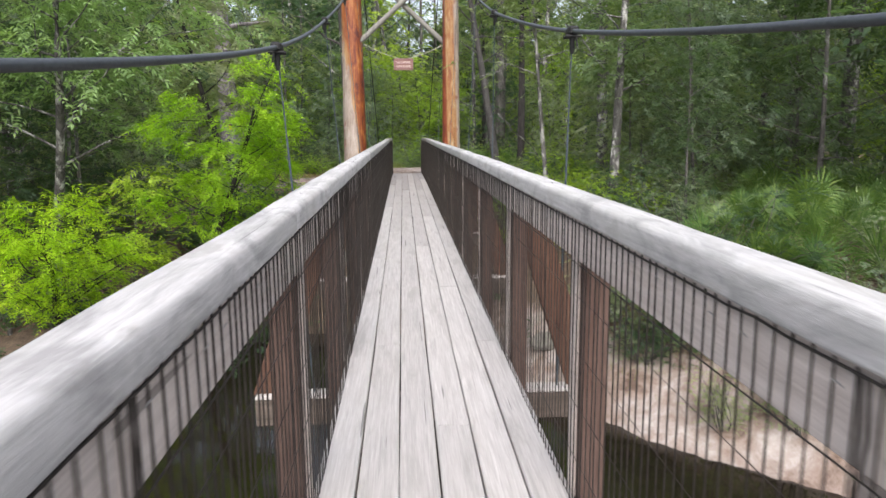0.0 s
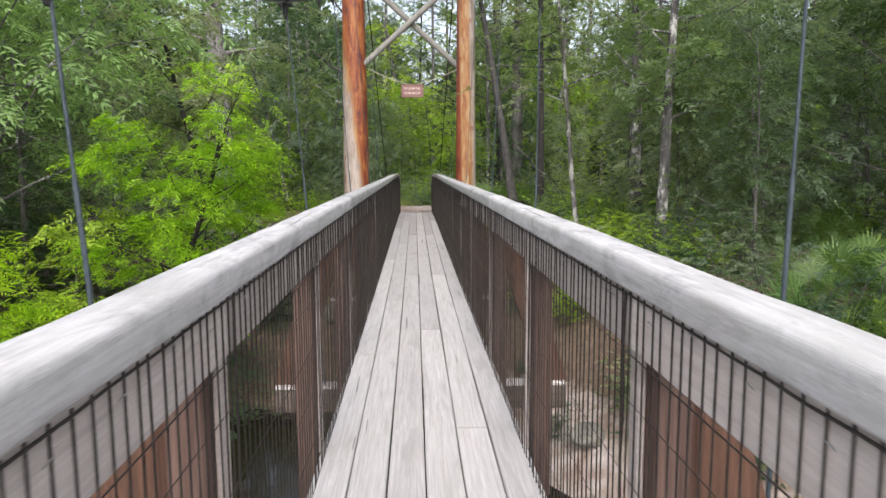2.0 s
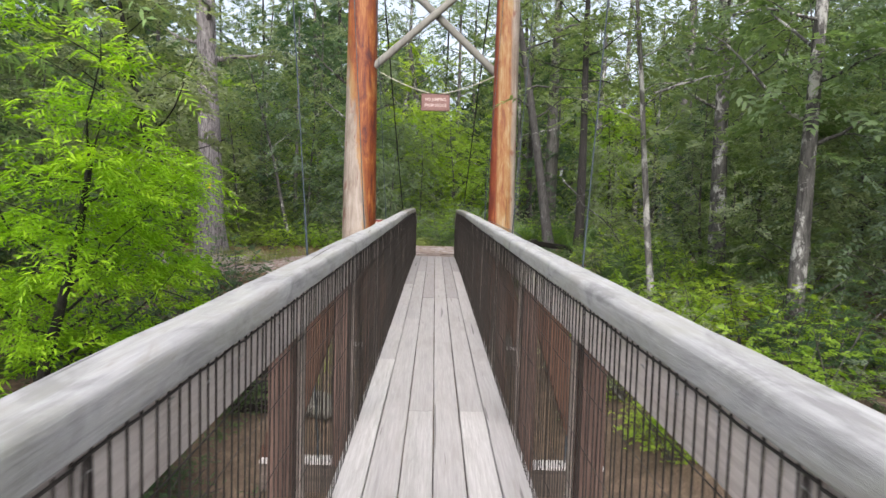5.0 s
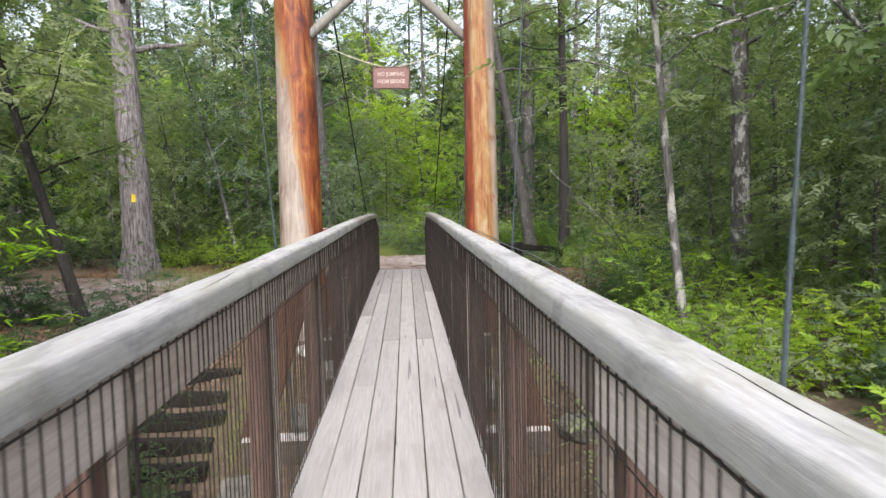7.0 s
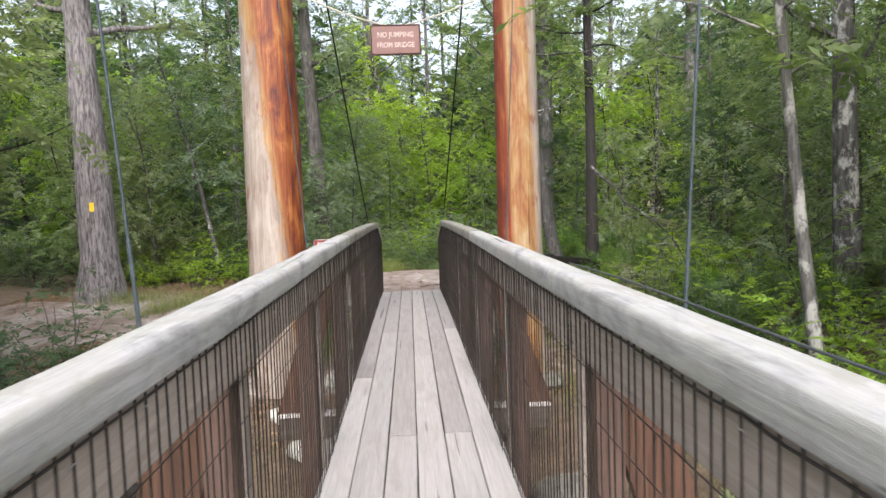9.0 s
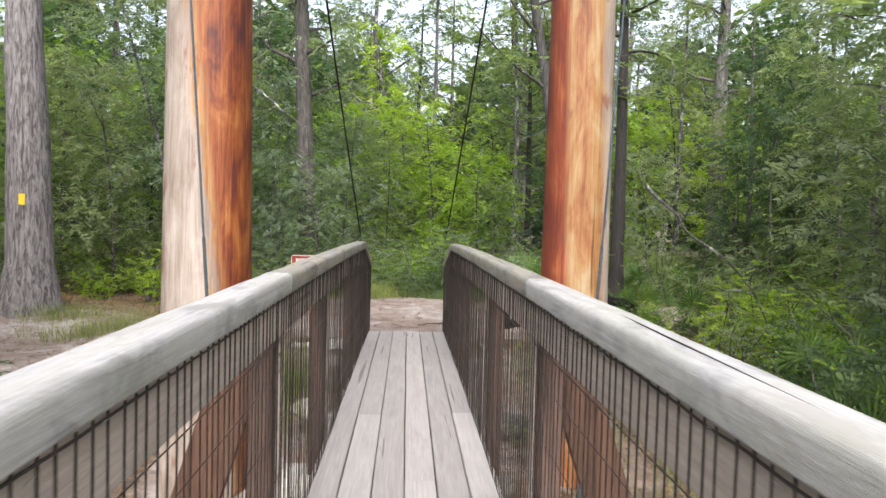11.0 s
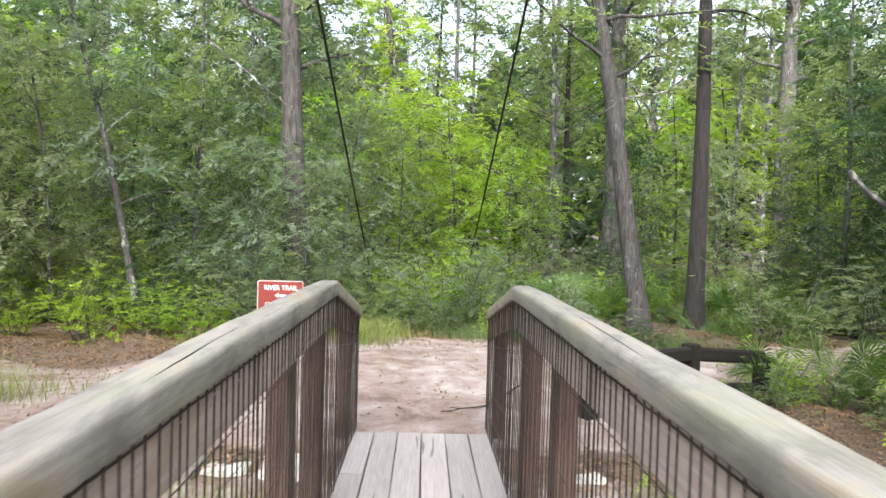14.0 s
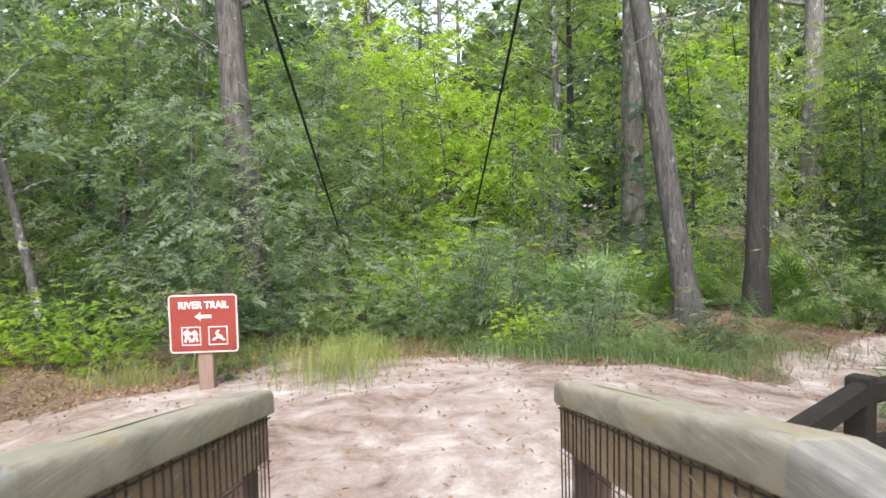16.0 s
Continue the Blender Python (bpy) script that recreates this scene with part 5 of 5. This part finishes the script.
def undergrowth():
    g = np.random.default_rng(12)
    protos = [make_bush("shrub", "mid-green leafy understory shrub", 2600, M_LEAF, 81, 1.0, 0.07, 0.032, group="understory shrubs"),
              make_bush("shrub", "dark green dense understory shrub, shade in its colour", 3400, M_LEAF_DARK, 82, 1.1, 0.055, 0.024, group="understory shrubs"),
              make_bush("shrub", "yellow-green bright understory shrub", 3000, M_LEAF_YELLOW, 83, 0.9, 0.05, 0.022, group="understory shrubs"),
              make_bush("shrub", "grey-green fine-leaved understory shrub", 4200, M_LEAF_GREY, 84, 1.0, 0.042, 0.017, group="understory shrubs")]
    used = [False] * 4
    spots = []
    for _ in range(4000):
        if len(spots) >= 250:
            break
        x, y = g.uniform(-16, 18), g.uniform(9, 42)
        s = (y - float(toe(x))) / float(bank_run(x))
        if s < 0.42 or worn(x, y) > 0.2:
            continue
        if y < 28.6 and abs(x) < 2.2:
            continue
        if -9 < x < 0 and 21 < y < 28.4:
            continue
        if -3.4 < x < -1.5 and 12 < y < 21.5:
            continue
        if 5 < x < 9.5 and 9.8 < y < 13.4:
            continue
        if 1.0 < x < 5.0 and 22.8 < y < 27.5:
            continue
        if all((x - a) ** 2 + (y - b) ** 2 > 0.8 for a, b in spots):
            spots.append((x, y))
    # the fixed ones that stand out at the wood's edge
    spots += [(3.3, 9.9), (3.9, 10.5), (2.8, 11.0), (4.6, 10.2), (2.4, 13.2), (-5.6, 20.4), (-7.0, 19.6), (-2.6, 16.0), (1.9, 14.6), (1.5, 21.4), (1.75, 22.1), (-1.5, 21.2), (1.2, 20.2), (-4.2, 28.9), (-3.4, 28.8), (-5.2, 28.9), (-6.4, 29.2), (-0.6, 30.2), (0.6, 30.4), (1.5, 29.9), (2.3, 29.4), (-1.4, 30.0), (0.1, 32.0), (1.2, 32.5), (-0.8, 33.5), (4.7, 24.4), (5.5, 25.4), (4.9, 23.4), (5.9, 24.2), (4.3, 22.8), (5.3, 22.5), (4.0, 26.05), (4.35, 26.2), (3.9, 25.35), (4.6, 25.9), (3.45, 25.05), (5.2, 26.3), (4.9, 25.2), (1.2, 28.4), (1.75, 28.15), (2.35, 28.0), (3.0, 28.4), (1.6, 28.9), (2.2, 28.8), (2.8, 29.0), (3.4, 28.9), (0.95, 29.2)]
    spots = [(x, y) for x, y in spots if not (3.3 < x < 6.0 and 28.95 < y < 31.2)]
    for x, lo, hi in ((2.0, 11.5, 18.5), (2.9, 9.6, 19.0), (3.8, 8.6, 19.5), (4.7, 8.0, 16.0), (5.6, 7.4, 9.6), (6.6, 7.0, 9.4), (-3.1, 13.4, 17.2), (-4.0, 12.6, 18.0), (-4.9, 12.0, 16.5), (-6.0, 11.4, 15.5)):
        y = lo
        while y < hi:
            spots.append((x + g.normal(0, 0.25), y + g.normal(0, 0.2)))
            y += g.uniform(1.0, 1.7)
    for i, (x, y) in enumerate(spots):
        # bank shrubs near the water: shade is put in by the dark leaf colour
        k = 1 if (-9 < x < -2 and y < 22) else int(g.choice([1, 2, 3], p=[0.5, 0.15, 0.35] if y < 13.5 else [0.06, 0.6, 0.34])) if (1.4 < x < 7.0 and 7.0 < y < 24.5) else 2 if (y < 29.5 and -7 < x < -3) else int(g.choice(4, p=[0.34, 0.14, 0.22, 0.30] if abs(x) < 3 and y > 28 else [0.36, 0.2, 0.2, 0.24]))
        s = g.uniform(0.7, 1.35) * (1.0 if y < 30 else 1.3) * (0.42 if y < 23 and abs(x) < 2.3 else 0.5 if 2.5 < x < 5.4 and 24.8 < y < 26.5 else 0.5 if 0.8 < x < 3.5 and 27.8 < y < 29.25 else 1.0)
        if used[k]:
            plant(protos[k], x, y, s, g.random() * 360)
        else:
            place_first(protos[k], x, y, s)
            used[k] = True
    palms = [make_palmetto(91, 1.0), make_palmetto(92, 1.2, 11), make_palmetto(93, 0.85, 10)]
    spots = [(6.0, 10.7), (6.7, 11.4), (7.3, 10.9), (7.9, 11.9), (6.8, 12.4), (8.6, 11.3), (5.6, 11.6), (8.8, 12.6), (7.6, 13.0), (5.4, 10.2), (6.3, 9.7), (7.0, 9.9), (5.0, 11.0), (7.8, 10.4), (7.4, 14.6), (8.2, 15.6), (8.9, 14.4), (9.6, 15.8), (7.0, 16.2), (10.5, 14.9), (3.9, 25.75), (4.5, 25.5), (4.85, 30.0), (5.6, 30.2), (3.2, 31.2), (3.0, 31.9), (4.7, 31.9), (5.9, 31.8), (6.2, 31.4), (7.0, 32.2), (6.6, 31.3),
             (8.2, 32.8), (2.2, 31.4), (4.4, 32.2), (1.0, 31.4), (-3.3, 30.2), (-4.6, 30.6), (4.0, 20.6), (4.6, 21.4), (5.4, 20.8), (5.0, 22.4), (6.2, 22.0), (3.6, 19.6), (6.4, 19.0), (5.6, 17.4), (9.2, 17.4), (11.5, 16.5), (0.4, 30.0), (2.6, 31.0), (3.5, 31.8), (4.4, 32.4), (5.6, 32.6), (6.6, 31.0), (7.6, 31.4), (2.4, 30.6), (8.6, 16.6), (7.9, 13.6), (9.4, 13.5), (5.2, 9.4), (5.8, 10.0), (6.6, 10.4), (7.2, 11.6), (6.1, 11.9), (8.3, 10.9), (8.0, 12.5), (6.2, 12.9), (5.6, 12.4), (4.7, 10.3), (9.1, 11.9), (7.0, 12.9), (6.6, 9.2), (5.9, 8.8)]
    for i, (x, y) in enumerate(spots):
        s = g.uniform(0.9, 1.35) * (0.74 if y < 14 else 0.78 if y > 30.5 else 0.45 if y > 28 else 0.8)
        if i < 3:
            place_first(palms[i], x, y, s)
        else:
            plant(palms[i % 3], x, y, s, g.random() * 360)


undergrowth()


def far_woods():
    """The dense green of the woods far behind the nearer trees."""
    g = np.random.default_rng(13)
    n = 60000
    a = g.uniform(-0.25, np.pi + 0.25, n)
    r = g.uniform(62, 74, n)
    x, y = r * np.cos(a), 8 + r * np.sin(a)
    h = 15.5 + 3.0 * np.sin(a * 23) + 2.5 * np.sin(a * 51 + 1)
    h = h * (1 - 0.22 * np.exp(-((a - 1.51) / 0.06) ** 2))
    z = -0.5 + h * g.random(n) ** 0.8
    me = mesh_np("far_woods", *leaves_np(np.stack([x, y, z], -1), 1.3, 0.75, g, 0.3, 0.2), M_LEAF_DARK)
    tagged(part("far_woods", me, M_LEAF_DARK), "dense green woods in the distance", "woods", kind="stuff")


far_woods()


def blades(name, label, centres, mat, length, width, seed):
    """Grass as many narrow upright blades."""
    g = np.random.default_rng(seed)
    n = len(centres)
    a = g.random(n) * 6.28
    d = np.stack([np.cos(a) * 0.45, np.sin(a) * 0.45, np.ones(n)], -1)
    s = np.stack([-np.sin(a), np.cos(a), np.zeros(n)], -1)
    ln = (length * (0.4 + g.random(n)))[:, None]
    tip = centres + d * ln + np.stack([np.cos(a), np.sin(a), -np.ones(n)], -1) * ln * 0.25
    mid = centres + d * ln * 0.5
    v = np.stack([centres - s * width, centres + s * width, mid + s * width * 0.8, tip, mid - s * width * 0.8], 1).reshape(-1, 3)
    k = np.arange(n)[:, None] * 5
    f = k + np.array([[0, 1, 2, 4]])
    me = bpy.data.meshes.new(name)
    me.from_pydata(v.tolist(), [], f.tolist() + (k + np.array([[4, 2, 3]])).tolist())
    me.materials.append(mat)
    tagged(part(name, me, mat), label, "grass" if "grass" in name else "litter", kind="stuff")


def ground_cover():
    g = np.random.default_rng(14)
    pts = []
    for cx, cy, rx, ry, n in ((-0.8, 27.5, 0.5, 0.8, 650), (-0.65, 26.8, 0.35, 0.45, 230), (-0.4, 27.9, 0.25, 0.5, 260), (2.0, 29.2, 1.2, 0.35, 900), (0.9, 29.4, 0.8, 0.3, 700), (-1.9, 28.3, 0.6, 0.3, 350), (-0.6, 28.4, 0.3, 0.5, 200), (-1.5, 28.9, 0.8, 0.4, 140), (1.2, 29.5, 1.2, 0.4, 160), (-2.9, 27.9, 0.5, 0.3, 350), (-4.3, 24.6, 0.9, 0.4, 1100), (-5.6, 26.0, 0.8, 0.3, 600), (2.6, 29.3, 0.8, 0.4, 200),
                              (1.9, 17.5, 0.6, 1.2, 700), (2.6, 20.0, 0.8, 1.5, 900), (-1.8, 17.2, 0.5, 0.9, 500), (-1.15, 21.4, 0.35, 0.6, 900), (-1.3, 20.3, 0.4, 0.5, 400), (1.6, 21.6, 0.5, 0.7, 500), (3.5, 10.6, 0.9, 0.9, 900)):
        x, y = g.normal(cx, rx * 0.6, n), g.normal(cy, ry * 0.6, n)
        pts.append(np.stack([x, y, ground_z(x, y)], -1))
    blades("grass", "tufts of yellow-green grass along the trail edge", np.concatenate(pts), M_GRASS, 0.33, 0.0022, 15)
    pts = []
    for cx, cy, rx, ry, n in ((1.5, 28.1, 0.8, 0.5, 1400), (2.5, 28.0, 0.9, 0.5, 1400), (3.2, 28.5, 1.0, 0.7, 900), (4.0, 28.9, 0.9, 0.6, 500), (1.0, 28.7, 0.5, 0.4, 800), (2.0, 28.8, 0.9, 0.4, 1000)):
        x, y = g.normal(cx, rx * 0.6, n), g.normal(cy, ry * 0.6, n)
        pts.append(np.stack([x, y, ground_z(x, y)], -1))
    blades("low_grass", "low green grass at the wood's edge beyond the landing", np.concatenate(pts), M_LEAF, 0.22, 0.004, 17)
    # leaf litter
    n = 150000
    x, y = g.uniform(-9, 8, n), g.uniform(18, 31.5, n)
    k = (bare(x, y) < 0.35 + 0.6 * g.random(n) ** 2) & ((y - toe(x)) / bank_run(x) > 0.5) | (g.random(n) < 0.065 + 0.14 * smooth(26.2, 28.4, y)) & (y > 23.4)
    k &= (np.abs(x) > 0.7) | (y > 23.3)
    x, y = x[k], y[k]
    c = np.stack([x, y, ground_z(x, y) + 0.012], -1)
    me = mesh_np("leaf_litter", *leaves_np(c, 0.045, 0.021, g, 0.93, 0.0), M_LITTER)
    tagged(part("leaf_litter", me, M_LITTER), "fallen brown leaves on the forest floor", "leaf litter", kind="stuff")


ground_cover()


def rocks():
    g = np.random.default_rng(16)
    spots = [(-0.9, 18.0), (-1.3, 18.6), (-0.7, 19.2), (-1.0, 17.0), (0.8, 17.6), (1.3, 18.4), (0.6, 18.9), (1.1, 16.6), (-0.5, 20.3), (0.3, 19.6), (-1.6, 16.2), (1.7, 15.6), (-0.9, 20.9), (0.95, 20.6), (2.2, 11.2), (1.8, 12.4)]
    for x, y in spots:
        bm = bmesh.new()
        bmesh.ops.create_icosphere(bm, subdivisions=3, radius=1)
        o = Vector((x * 7, y * 3, 0))
        for v in bm.verts:
            k = 1 + 0.35 * noise.noise(v.co * 1.3 + o) + 0.12 * noise.noise(v.co * 4 + o)
            v.co = v.co * k
        s = g.uniform(0.11, 0.26)
        bm.transform(Matrix.Diagonal((s * 1.3, s, s * 0.7, 1)))
        ob = part("rock", bm, M_STONE if y > 17.2 and x < 0.4 else M_ROCK)
        tagged(ob, "rough pale limestone rock on the bank" if y > 17.2 and x < 0.4 else "rough grey limestone rock on the bank", "rock", "bank rocks")
        ob.matrix_world = pose(x, y, float(ground_z(x, y)) + s * 0.2, 0, 0, g.random() * 360)


rocks()
